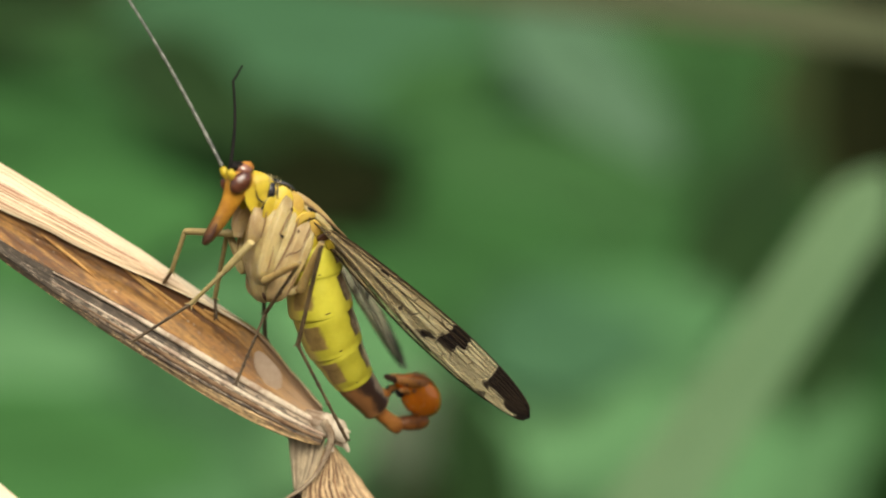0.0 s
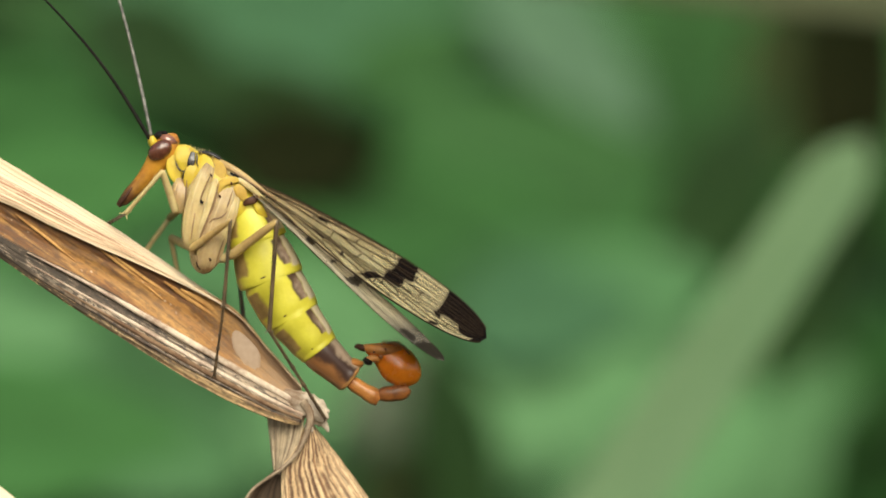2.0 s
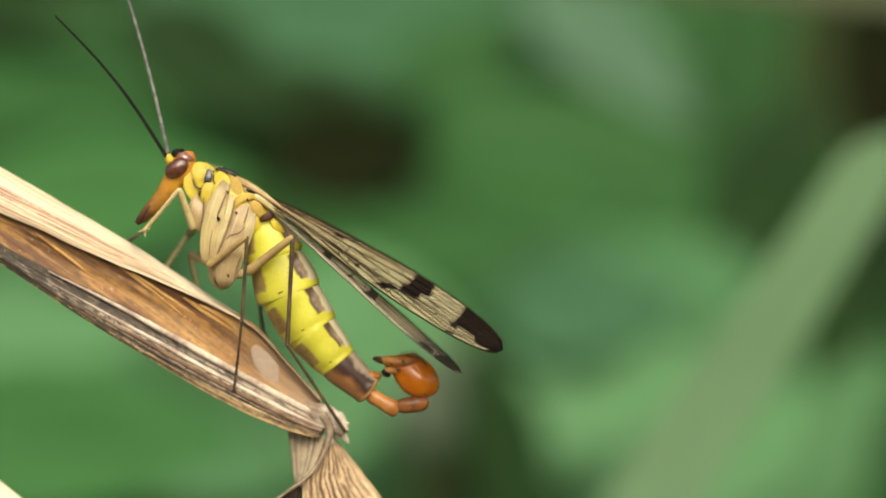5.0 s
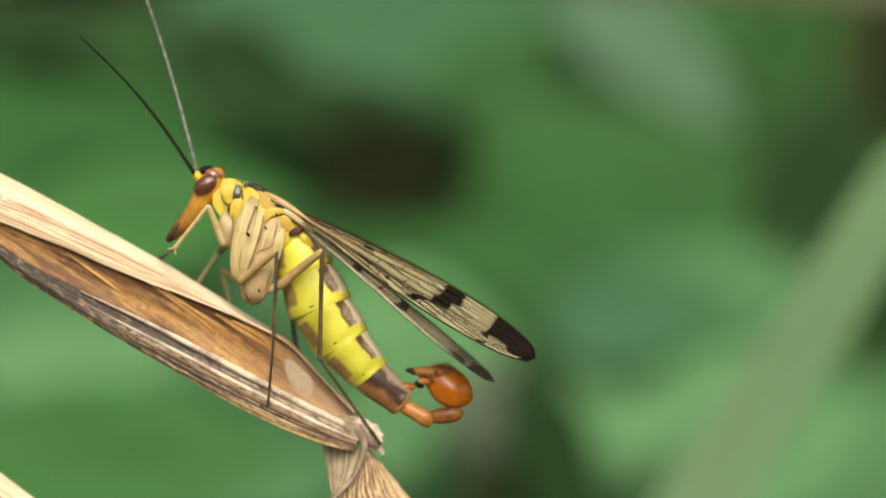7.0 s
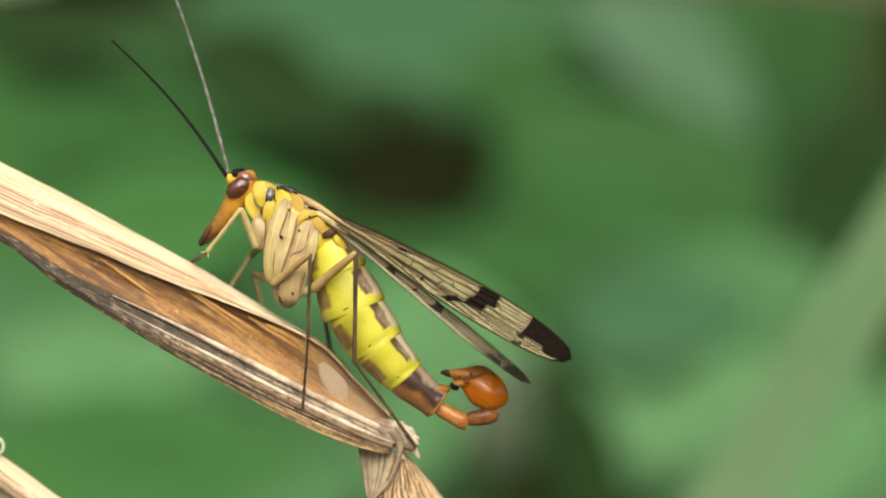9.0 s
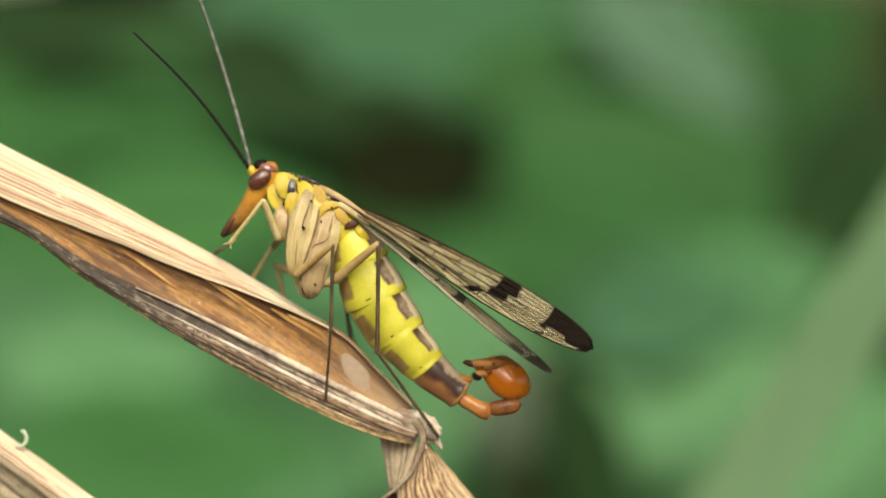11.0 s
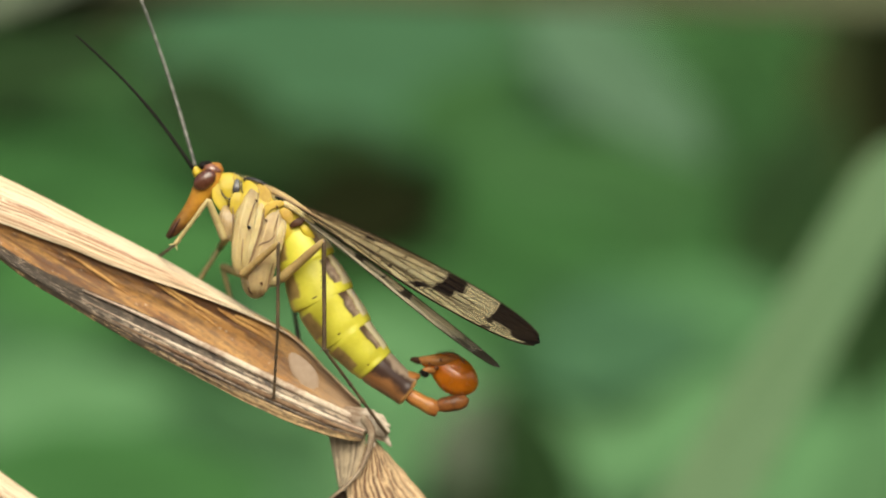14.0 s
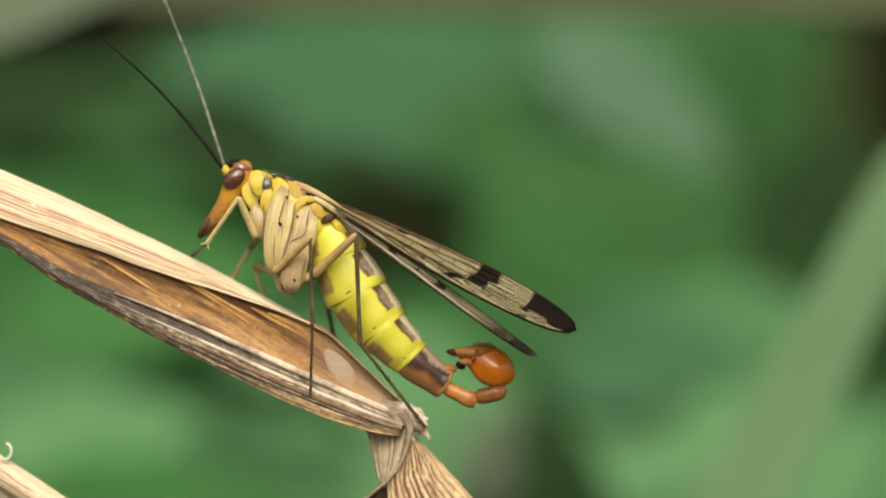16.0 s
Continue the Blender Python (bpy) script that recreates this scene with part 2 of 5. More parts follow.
def dry_leaf(name, pale, mid, dark, fibre=9.0, cut=(0.45, 0.62), mould=0.0, rough=0.62, long=0.22, rot=0.0, fade=None, slant=0.0, hairy=0.40, fade_at=(23.5, 29.0), lines=None, ink=(0.22, 0.09, 0.05), specks=0.0, patches=0.0, bleach=False):
    """Dead leaf tissue, fibrous along the leaf; the plan's u runs along it and v across it, in millimetres."""
    s = Shade(name, rough, 0.35)
    u, v = s.uv()
    leaning = s.node("ShaderNodeCombineXYZ", ((0, u), (1, s.math("SUBTRACT", v, s.math("MULTIPLY", u, slant))))).outputs[0]
    fibres = lambda a, b: s.node("ShaderNodeMapping", ((0, leaning), (3, (a, b, 1)))).outputs[0]
    thread = s.noise(fibres(long, fibre), 1.0, 5, 0.6)
    broad = s.noise(fibres(0.10, 1.1), 1.0, 4, 0.6)
    speck = s.noise(s.coords("UV", (2.2, 5.0, 1)), 1.0, 4, 0.65)
    col = s.mix(s.ramp(broad, 0.35, 0.68), pale, mid)
    hair = s.noise(fibres(long * 1.6, fibre * 3.4), 1.0, 3, 0.6)
    col = s.mix(s.math("MULTIPLY", s.ramp(hair, 0.47, 0.62), hairy), col, dark)
    col = s.mix(s.math("MULTIPLY", s.ramp(thread, cut[0], cut[1]), 0.85), col, dark)
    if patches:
        # broad darker blotches, scattered at random over the tissue
        dark_blotch = s.ramp(s.noise(fibres(0.16, 0.85), 1.0, 5, 0.62), 0.50, 0.60)
        col = s.mix(s.math("MULTIPLY", dark_blotch, patches), col, (dark[0] * 1.1, dark[1] * 1.1, dark[2] * 1.1))
    if lines:
        a, f = s.shares()
        col = s.mix(s.lines(a, f, lines), col, ink)
    if bleach:
        col = s.mix(s.math("MULTIPLY", s.band(a, 0.62, 0.80, 0.05), 0.75), col, pale)
    if specks:
        # pale grains on the darkest tissue
        grain = s.node("ShaderNodeTexVoronoi", (("Vector", s.coords("UV", (2.6, 4.2, 1))), ("Scale", 1.0)))
        there = s.math("MULTIPLY", s.math("SUBTRACT", 1.0, s.ramp(grain.outputs[0], 0.10, 0.22)), s.ramp(broad, 0.55, 0.62))
        col = s.mix(s.math("MULTIPLY", there, specks), col, (0.66, 0.50, 0.34))
    if mould:
        spot = s.math("MULTIPLY", s.ramp(speck, 0.48, 0.57), mould)
        col = s.mix(spot, col, (0.05, 0.04, 0.035))
    if fade:
        col = s.mix(s.math("MULTIPLY", s.ramp(s.math("ADD", u, s.math("MULTIPLY", speck, 3.0)), fade_at[0] + 1.5, fade_at[1] + 1.5), 0.85), col, fade)
    if rot:
        # black mould where the leaf is oldest
        black = s.math("MULTIPLY", s.ramp(s.noise(s.coords("UV", (1.5, 5.0, 1)), 1.0, 6, 0.72), 0.37, 0.50), s.math("SUBTRACT", 1.0, s.ramp(s.math("ADD", u, s.math("MULTIPLY", v, 5.0)), 22.0, 31.0)))
        col = s.mix(s.math("MULTIPLY", black, rot), col, (0.042, 0.031, 0.021))
    s.colour(col)
    s.bump(s.math("ADD", s.math("ADD", thread, hair), s.math("MULTIPLY", speck, 0.3)), 0.6, 0.00007)
    s.p.inputs["Subsurface Weight"].default_value = 0.0
    return s.m


def green_leaf(name, base, pale, rough=0.7, sheen=0.12):
    s = Shade(name, rough, sheen)
    big = s.noise(s.coords("Object", (1, 1, 1)), 28, 3)
    small = s.noise(s.coords("Object", (1, 1, 1)), 240, 4)
    f = s.math("ADD", s.math("MULTIPLY", s.ramp(big, 0.3, 0.7), 0.7), s.math("MULTIPLY", small, 0.3))
    s.colour(s.mix(f, base, pale))
    s.bump(small, 0.3, 0.0008)
    s.p.inputs["Transmission Weight"].default_value = 0.0
    return s.m


def wing_skin(hind=False):
    """Amber, half clear membrane with brown-black spots, band and tip."""
    s = Shade("hindwing_membrane" if hind else "forewing_membrane", 0.30, 0.5)
    c = s.coords()
    u, v = s.uv()
    wob = s.math("MULTIPLY", s.math("SUBTRACT", s.noise(c, 1700, 3), 0.5), 0.05)
    us, vs = s.math("ADD", u, wob), s.math("ADD", v, s.math("MULTIPLY", wob, 2.4))

    def spot(u0, u1, v0, v1, lean=0.0):
        x = s.math("ADD", us, s.math("MULTIPLY", s.math("SUBTRACT", vs, (v0 + v1) / 2), lean)) if lean else us
        return s.math("MULTIPLY", s.band(x, u0, u1, 0.005), s.band(vs, v0, v1, 0.03))

    if hind:
        marks = [spot(0.80, 0.865, 0.1, 0.55), spot(0.88, 0.985, 0.0, 0.75), spot(0.90, 2.0, 0.6, 2), spot(0.27, 0.305, 0.3, 2), spot(0.50, 0.55, 0.1, 2), spot(0.40, 0.415, 0.3, 0.8)]
    else:
        marks = [spot(0.812, 2.0, 0.36, 2.0), spot(0.895, 2.0, 0.13, 0.40), spot(0.80, 0.832, 0.25, 0.40), spot(0.955, 2.0, -1, 2), spot(0.615, 0.690, 0.62, 2.0), spot(0.600, 0.668, 0.35, 0.66),
                 spot(0.545, 0.585, 0.03, 0.40, -0.16), spot(0.305, 0.345, 0.72, 0.84), spot(0.315, 0.365, 0.20, 0.36), spot(0.205, 0.225, 0.44, 0.56), spot(0.375, 0.388, 0.86, 2.0),
                 spot(0.435, 0.45, 0.10, 0.24), spot(0.80, 0.825, 0.0, 0.10)]
    dark = marks[0]
    for k in marks[1:]:
        dark = s.math("MAXIMUM", dark, k)
    if hind:
        dark = s.math("MULTIPLY", dark, 0.9)
    base = s.mix(s.ramp(s.noise(c, 600, 3), 0.3, 0.7), (0.68, 0.58, 0.33), (0.54, 0.44, 0.22))
    cell = s.node("ShaderNodeTexVoronoi", (("Vector", s.coords("UV", (10, 13, 1))), ("Scale", 1.0)))
    base = s.mix(s.math("MULTIPLY", s.node("ShaderNodeSeparateXYZ", ((0, cell.outputs[1]),)).outputs[0], 0.6), base, (0.78, 0.69, 0.44))
    base = s.mix(s.math("MULTIPLY", s.ramp(s.noise(s.coords("UV", (16, 22, 1)), 1.0, 4, 0.6), 0.46, 0.62), 0.6), base, (0.32, 0.25, 0.115))
    base = s.mix(s.math("MULTIPLY", s.math("SUBTRACT", 1.0, s.ramp(u, 0.10, 0.60)), 0.65), base, (0.37, 0.25, 0.11))
    base = s.mix(s.math("MULTIPLY", s.ramp(u, 0.58, 0.68), 0.45), base, (0.84, 0.73, 0.45))
    if hind:
        base = s.mix(0.7, base, (0.78, 0.72, 0.56))
        base = s.mix(s.math("MULTIPLY", s.ramp(u, 0.70, 0.86), 0.75), base, (0.20, 0.185, 0.18))
    if not hind:
        front = s.math("MULTIPLY", s.ramp(v, 0.62, 0.92), s.math("SUBTRACT", 1.0, s.ramp(u, 0.54, 0.62)))
        base = s.mix(s.math("MULTIPLY", front, 0.55), base, (0.40, 0.27, 0.125))
    # a smoky rim on both edges
    rim = s.math("MAXIMUM", s.ramp(v, 0.955, 0.985), s.math("SUBTRACT", 1.0, s.ramp(v, 0.012, 0.035)))
    dark = s.math("MAXIMUM", dark, s.math("MULTIPLY", rim, 0.25 if hind else 0.55))
    tone = s.mix(dark, base, (0.010, 0.007, 0.006))
    s.colour(tone)
    s.put(s.p.inputs["Alpha"], s.math("ADD", s.math("MULTIPLY", dark, 0.36 if hind else 0.62), 0.66 if hind else 0.33))
    s.put(s.p.inputs["Specular IOR Level"], s.math("SUBTRACT", 0.8, s.math("MULTIPLY", dark, 0.77)))
    s.put(s.p.inputs["Roughness"], s.math("ADD", s.math("MULTIPLY", dark, 0.25), 0.20))
    s.bump(s.math("ADD", s.noise(c, 2600, 3), s.math("MULTIPLY", s.node("ShaderNodeSeparateXYZ", ((0, cell.outputs[1]),)).outputs[1], 0.8)), 0.7, 0.00006)
    # light also comes through from behind
    glow = s.t.nodes.new("ShaderNodeBsdfTranslucent")
    s.put(glow.inputs[0], tone)
    clear = s.t.nodes.new("ShaderNodeBsdfTransparent")
    veil = s.node("ShaderNodeMixShader", ((0, s.math("ADD", s.math("MULTIPLY", dark, 0.42), 0.50)), (1, clear.outputs[0]), (2, glow.outputs[0])))
    both_ways = s.node("ShaderNodeMixShader", ((0, 0.45 if hind else 0.32), (1, s.p.outputs[0]), (2, veil.outputs[0])))
    s.t.links.new(both_ways.outputs[0], s.t.nodes["Material Output"].inputs[0])
    return s.m


def head_skin():
    """Orange-brown, darker towards the end of the beak."""
    s = Shade("beak_orange", 0.38, 0.45)
    c = s.coords()
    u, v = s.uv()
    blot = s.noise(c, 1500, 4)
    col = s.mix(s.ramp(blot, 0.3, 0.7), (0.62, 0.32, 0.034), (0.46, 0.20, 0.020))
    col = s.mix(s.math("MULTIPLY", s.ramp(s.math("ADD", u, s.math("MULTIPLY", blot, 0.25)), 0.62, 1.02), 0.95), col, (0.085, 0.032, 0.012))
    col = s.mix(s.math("MULTIPLY", s.ramp(s.math("SUBTRACT", 0.30, u), 0.0, 0.25), 0.7), col, (0.30, 0.10, 0.02))
    s.colour(col)
    s.bump(s.noise(c, 6000, 3), 0.3, 0.00002)
    s.p.inputs["Subsurface Weight"].default_value = 0.12
    s.p.inputs["Subsurface Radius"].default_value = (0.0005, 0.0003, 0.0001)
    s.p.inputs["Subsurface Scale"].default_value = 1.0
    return s.m


def hip_skin(name, base, dark, ridge):
    """Thin tan cuticle: cloudy, with brown streaks running down it and paler ridges that carry painted sheen."""
    s = Shade(name, 0.36, 0.4)
    c = s.coords()
    u, v = s.uv()
    cloud = s.ramp(s.noise(c, 900, 4, 0.6), 0.36, 0.66)
    streak = s.ramp(s.noise(s.coords("UV", (1.6, 15, 1)), 1.0, 5, 0.65), 0.47, 0.66)
    lift = s.ramp(s.noise(s.coords("UV", (1.1, 9, 1)), 1.0, 3), 0.50, 0.68)
    col = s.mix(s.math("MULTIPLY", cloud, 0.7), base, dark)
    # ridge tone, raised so its colour also imitates a whitish sheen
    col = s.mix(s.math("MULTIPLY", lift, 0.72), col, ridge)
    deep = s.ramp(s.noise(c, 420, 3, 0.5), 0.50, 0.66)
    col = s.mix(s.math("MULTIPLY", deep, 0.45), col, (dark[0] * 0.75, dark[1] * 0.7, dark[2] * 0.6))
    col = s.mix(s.math("MULTIPLY", streak, 0.22), col, (dark[0] * 0.55, dark[1] * 0.5, dark[2] * 0.45))
    s.colour(col)
    fine = s.noise(c, 7000, 3)
    s.put(s.p.inputs["Roughness"], s.math("ADD", s.math("MULTIPLY", fine, 0.3), 0.16))
    s.bump(s.math("ADD", s.math("MULTIPLY", lift, 0.8), s.math("SUBTRACT", s.math("MULTIPLY", fine, 0.3), streak)), 0.6, 0.00004)
    s.p.inputs["Subsurface Weight"].default_value = 0.3
    s.p.inputs["Subsurface Radius"].default_value = (0.0006, 0.0004, 0.00015)
    s.p.inputs["Subsurface Scale"].default_value = 1.0
    return s.m


def tail_skin():
    """Dark brown, paler along the back with its sheen painted in, red-brown below, with an orange rim."""
    s = Shade("tail_brown", 0.28, 0.5)
    c = s.coords()
    u, v = s.uv()
    n = s.noise(c, 1300, 4)
    wob = s.math("MULTIPLY", s.math("SUBTRACT", n, 0.5), 0.22)
    fold = s.math("ADD", s.math("PINGPONG", v, 0.5), wob)
    uu = s.math("ADD", u, wob)
    col = s.mix(s.ramp(fold, 0.24, 0.34), (0.050, 0.026, 0.020), (0.30, 0.135, 0.05))
    # pale back streak, lightened to imitate a greyish sheen
    col = s.mix(s.math("MULTIPLY", s.math("SUBTRACT", 1.0, s.ramp(fold, 0.10, 0.18)), 0.9), col, (0.44, 0.34, 0.25))
    col = s.mix(s.ramp(uu, 0.74, 0.88), col, (0.74, 0.40, 0.14))
    s.colour(col)
    s.bump(n, 0.3, 0.00003)
    return s.m


M_TAIL = tail_skin()
M_HIP = hip_skin("hip_tan", (0.55, 0.43, 0.20), (0.33, 0.225, 0.095), (0.76, 0.64, 0.38))
M_HIP_PINK = hip_skin("hip_pinkish", (0.52, 0.385, 0.195), (0.32, 0.215, 0.105), (0.70, 0.56, 0.33))
M_HIP_PALE = hip_skin("hip_pale", (0.66, 0.53, 0.26), (0.46, 0.34, 0.145), (0.80, 0.68, 0.41))
M_PEACH = skin("peach_cuticle", (0.62, 0.28, 0.075), (0.32, 0.11, 0.025), 0.32, 1500, 0.9, spec=0.5, sss=0.1)
M_HEAD = head_skin()
M_YELLOW = skin("yellow_cuticle", (0.62, 0.485, 0.040), (0.47, 0.31, 0.03), 0.42, 1500, 0.7, spec=0.4, sss=0.2, bump=0.000035, warm=0.5)
M_AMBER = skin("amber_cuticle", (0.60, 0.415, 0.075), (0.42, 0.25, 0.05), 0.5, 2600, 0.8, spec=0.25, sss=0.2)
M_BEAK_END = skin("dark_beak_end", (0.085, 0.034, 0.015), (0.04, 0.016, 0.010), 0.45, 2600, 0.8, spec=0.25)
M_CROWN = skin("crown_brown", (0.34, 0.145, 0.085), (0.11, 0.042, 0.028), 0.18, 1700, 0.9, spec=0.7, coat=1.0, sss=0.1)
M_ABDOMEN = abdomen_skin()
M_BULB = skin("glossy_orange_cuticle", (0.82, 0.245, 0.010), (0.54, 0.125, 0.005), 0.24, 1100, 0.7, spec=0.5, sss=0.25, coat=0.7)
M_RUST = skin("rust_cuticle", (0.36, 0.13, 0.03), (0.10, 0.032, 0.012), 0.35, 2600, 0.9)
M_SEAM = skin("brown_seam", (0.27, 0.165, 0.075), (0.15, 0.085, 0.04), 0.5, 2600, 0.8)
M_LEG = skin("leg_brown", (0.125, 0.083, 0.042), (0.040, 0.026, 0.015), 0.4, 2500, 0.8, streak=0.5)
M_LEG_TAN = skin("leg_tan", (0.52, 0.375, 0.15), (0.34, 0.22, 0.08), 0.45, 2500, 0.8, streak=0.3, sss=0.15)
M_LEG_TONE = skin("leg_umber", (0.22, 0.14, 0.06), (0.09, 0.055, 0.025), 0.5, 2500, 0.8)
# darker copy of the leg colour, with the far legs' shade painted in
M_LEG_SHADED = skin("leg_shaded_olive", (0.46, 0.36, 0.15), (0.28, 0.205, 0.08), 0.5, 2500, 0.8, streak=0.3)
M_LEG_PALE = skin("leg_pale", (0.64, 0.52, 0.25), (0.46, 0.35, 0.14), 0.5, 2500, 0.8)
M_BLACK = skin("black_cuticle", (0.008, 0.007, 0.006), (0.016, 0.013, 0.012), 0.6, 2500, 0.8, spec=0.1)
# antenna horn with the light on it put into the colour as grey
M_HORN_LIT = skin("horn_lit_grey", (0.27, 0.265, 0.235), (0.10, 0.10, 0.09), 0.4, 9000, 1.2)
M_EYE = skin("eye_brown", (0.070, 0.020, 0.011), (0.15, 0.055, 0.028), 0.22, 9000, 0.7, spec=0.6, coat=0.5)
M_JET = skin("shiny_black_cuticle", (0.012, 0.010, 0.010), (0.05, 0.045, 0.045), 0.22, 2500, 0.7, spec=0.6)
M_VEIN = skin("vein_brown", (0.026, 0.017, 0.009), (0.014, 0.009, 0.006), 0.7, 2500, 0.7, spec=0.05)
M_WING, M_HIND = wing_skin(), wing_skin(True)
M_CREAM = dry_leaf("straw_cream", (0.80, 0.67, 0.47), (0.66, 0.49, 0.31), (0.44, 0.25, 0.14), 5.0, (0.52, 0.62), long=0.04, slant=0.0, hairy=0.30,
                   lines=((0.10, 0.010, 0.35), (0.20, 0.012, 0.5), (0.31, 0.010, 0.5), (0.40, 0.012, 0.6), (0.46, 0.028, 0.95), (0.53, 0.010, 0.7), (0.61, 0.020, 0.9), (0.69, 0.020, 0.8), (0.76, 0.008, 0.6), (0.83, 0.014, 0.65), (0.92, 0.010, 0.4)), ink=(0.27, 0.115, 0.065), bleach=True)
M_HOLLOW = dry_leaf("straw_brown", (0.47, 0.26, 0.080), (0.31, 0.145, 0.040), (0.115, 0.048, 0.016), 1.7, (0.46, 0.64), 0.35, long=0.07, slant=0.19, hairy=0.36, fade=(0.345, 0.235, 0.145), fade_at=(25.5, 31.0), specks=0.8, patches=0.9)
M_RIB = dry_leaf("straw_grey", (0.66, 0.54, 0.40), (0.30, 0.21, 0.14), (0.058, 0.036, 0.024), 6.0, (0.46, 0.57), 0.95, long=0.07, rot=0.95)
M_EDGE = dry_leaf("straw_rust", (0.70, 0.50, 0.26), (0.50, 0.31, 0.14), (0.15, 0.068, 0.030), 4.0, (0.5, 0.62), 0.55, rot=0.92,
                   lines=((0.18, 0.06, 0.95), (0.42, 0.03, 0.6)), ink=(0.080, 0.044, 0.026))
M_BLADE = dry_leaf("straw_striped", (0.77, 0.58, 0.34), (0.62, 0.43, 0.23), (0.30, 0.14, 0.06), 4.0, (0.52, 0.62), 0.35, long=0.04, hairy=0.35,
                   lines=((0.08, 0.012, 0.8), (0.15, 0.02, 0.9), (0.23, 0.012, 0.8), (0.30, 0.022, 0.95), (0.38, 0.014, 0.9), (0.45, 0.022, 0.95), (0.53, 0.014, 0.9), (0.60, 0.026, 0.95), (0.68, 0.014, 0.85), (0.75, 0.018, 0.8), (0.84, 0.012, 0.7), (0.92, 0.010, 0.6)), ink=(0.115, 0.048, 0.026))
M_GREYBLADE = dry_leaf("straw_ashen", (0.68, 0.56, 0.38), (0.50, 0.39, 0.25), (0.12, 0.07, 0.04), 4.5, (0.50, 0.60), 0.3, long=0.05)
M_FOLD = skin("ashen_fold", (0.46, 0.37, 0.26), (0.17, 0.11, 0.07), 0.7, 2200, 0.8, spec=0.15, bump=0.00006, streak=0.6)
M_BLISTER = skin("pale_blister", (0.42, 0.315, 0.225), (0.33, 0.23, 0.155), 0.45, 1600, 0.8, spec=0.35)
M_CREST = skin("bleached_fibre", (0.70, 0.60, 0.46), (0.30, 0.205, 0.145), 0.6, 1800, 0.9, bump=0.00005, streak=0.6)
M_SPLINT = skin("orange_fibre", (0.60, 0.35, 0.12), (0.34, 0.165, 0.05), 0.6, 1800, 0.8, spec=0.2, streak=0.5)
M_DARKLINE = skin("dark_line", (0.11, 0.06, 0.035), (0.30, 0.20, 0.12), 0.7, 2600, 0.6, spec=0.15, streak=0.3)
M_TORN = skin("torn_straw", (0.68, 0.59, 0.47), (0.26, 0.18, 0.12), 0.65, 1500, 0.9, spec=0.2, streak=0.4, bump=0.00006)
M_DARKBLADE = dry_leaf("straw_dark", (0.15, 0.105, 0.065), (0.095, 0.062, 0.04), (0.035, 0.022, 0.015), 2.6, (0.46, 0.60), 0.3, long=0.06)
M_STRAND = skin("white_strand", (0.58, 0.62, 0.48), (0.40, 0.48, 0.28), 0.4, 3000, 0.6)
M_G_MID = green_leaf("leaf_mid_green", (0.032, 0.110, 0.027), (0.044, 0.137, 0.037))
M_G_TEAL = green_leaf("leaf_teal_green", (0.034, 0.099, 0.043), (0.046, 0.120, 0.056))
M_G_JADE = green_leaf("leaf_jade_green", (0.052, 0.142, 0.052), (0.068, 0.166, 0.069))
M_G_PALE = green_leaf("leaf_pale_sage", (0.064, 0.134, 0.074), (0.081, 0.151, 0.090))
M_G_LIGHT = green_leaf("leaf_light_green", (0.076, 0.188, 0.073), (0.100, 0.220, 0.095))
M_G_SAGE = green_leaf("leaf_sage", (0.098, 0.180, 0.097), (0.121, 0.205, 0.119))
# dark leaf green that also stands in for shade between the plants
M_G_DARK_SHADE = green_leaf("dark_green_and_shade", (0.010, 0.030, 0.007), (0.016, 0.044, 0.010))
# near-black brown of a withered leaf, also painted in for a shaded hole
M_BROWN_LEAF_GAP = green_leaf("withered_brown_and_gap", (0.009, 0.013, 0.005), (0.015, 0.017, 0.007), 0.9, 0.0)
M_UMBER = green_leaf("withered_umber", (0.050, 0.062, 0.030), (0.070, 0.080, 0.040))
M_OLIVE = green_leaf("leaf_olive", (0.023, 0.036, 0.010), (0.033, 0.049, 0.014))
M_G_GRASS = green_leaf("grass_pale_green", (0.104, 0.184, 0.090), (0.122, 0.206, 0.104))
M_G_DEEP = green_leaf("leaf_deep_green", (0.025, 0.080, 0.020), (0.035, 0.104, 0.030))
M_G_GREY = green_leaf("leaf_grey_green", (0.088, 0.115, 0.073), (0.109, 0.139, 0.090))
M_SOIL = green_leaf("soil", (0.018, 0.020, 0.010), (0.035, 0.035, 0.018), 0.9, 0.1)


# ---- the setting ----
def ground():
    bm = bmesh.new()
    bmesh.ops.create_grid(bm, x_segments=60, y_segments=60, size=1.0)
    for v in bm.verts:
        r = max(abs(v.co.x), abs(v.co.y))
        k = 0.6 * r + 400 * r ** 6
        v.co.x, v.co.y = v.co.x / max(r, 1e-6) * k, v.co.y / max(r, 1e-6) * k
        v.co.z = -0.42 + 0.02 * noise.noise(Vector((v.co.x * 6, v.co.y * 6, 0)))
    tagged(part("ground", bm, M_SOIL, None), "dark damp soil under the meadow plants", kind="structure")


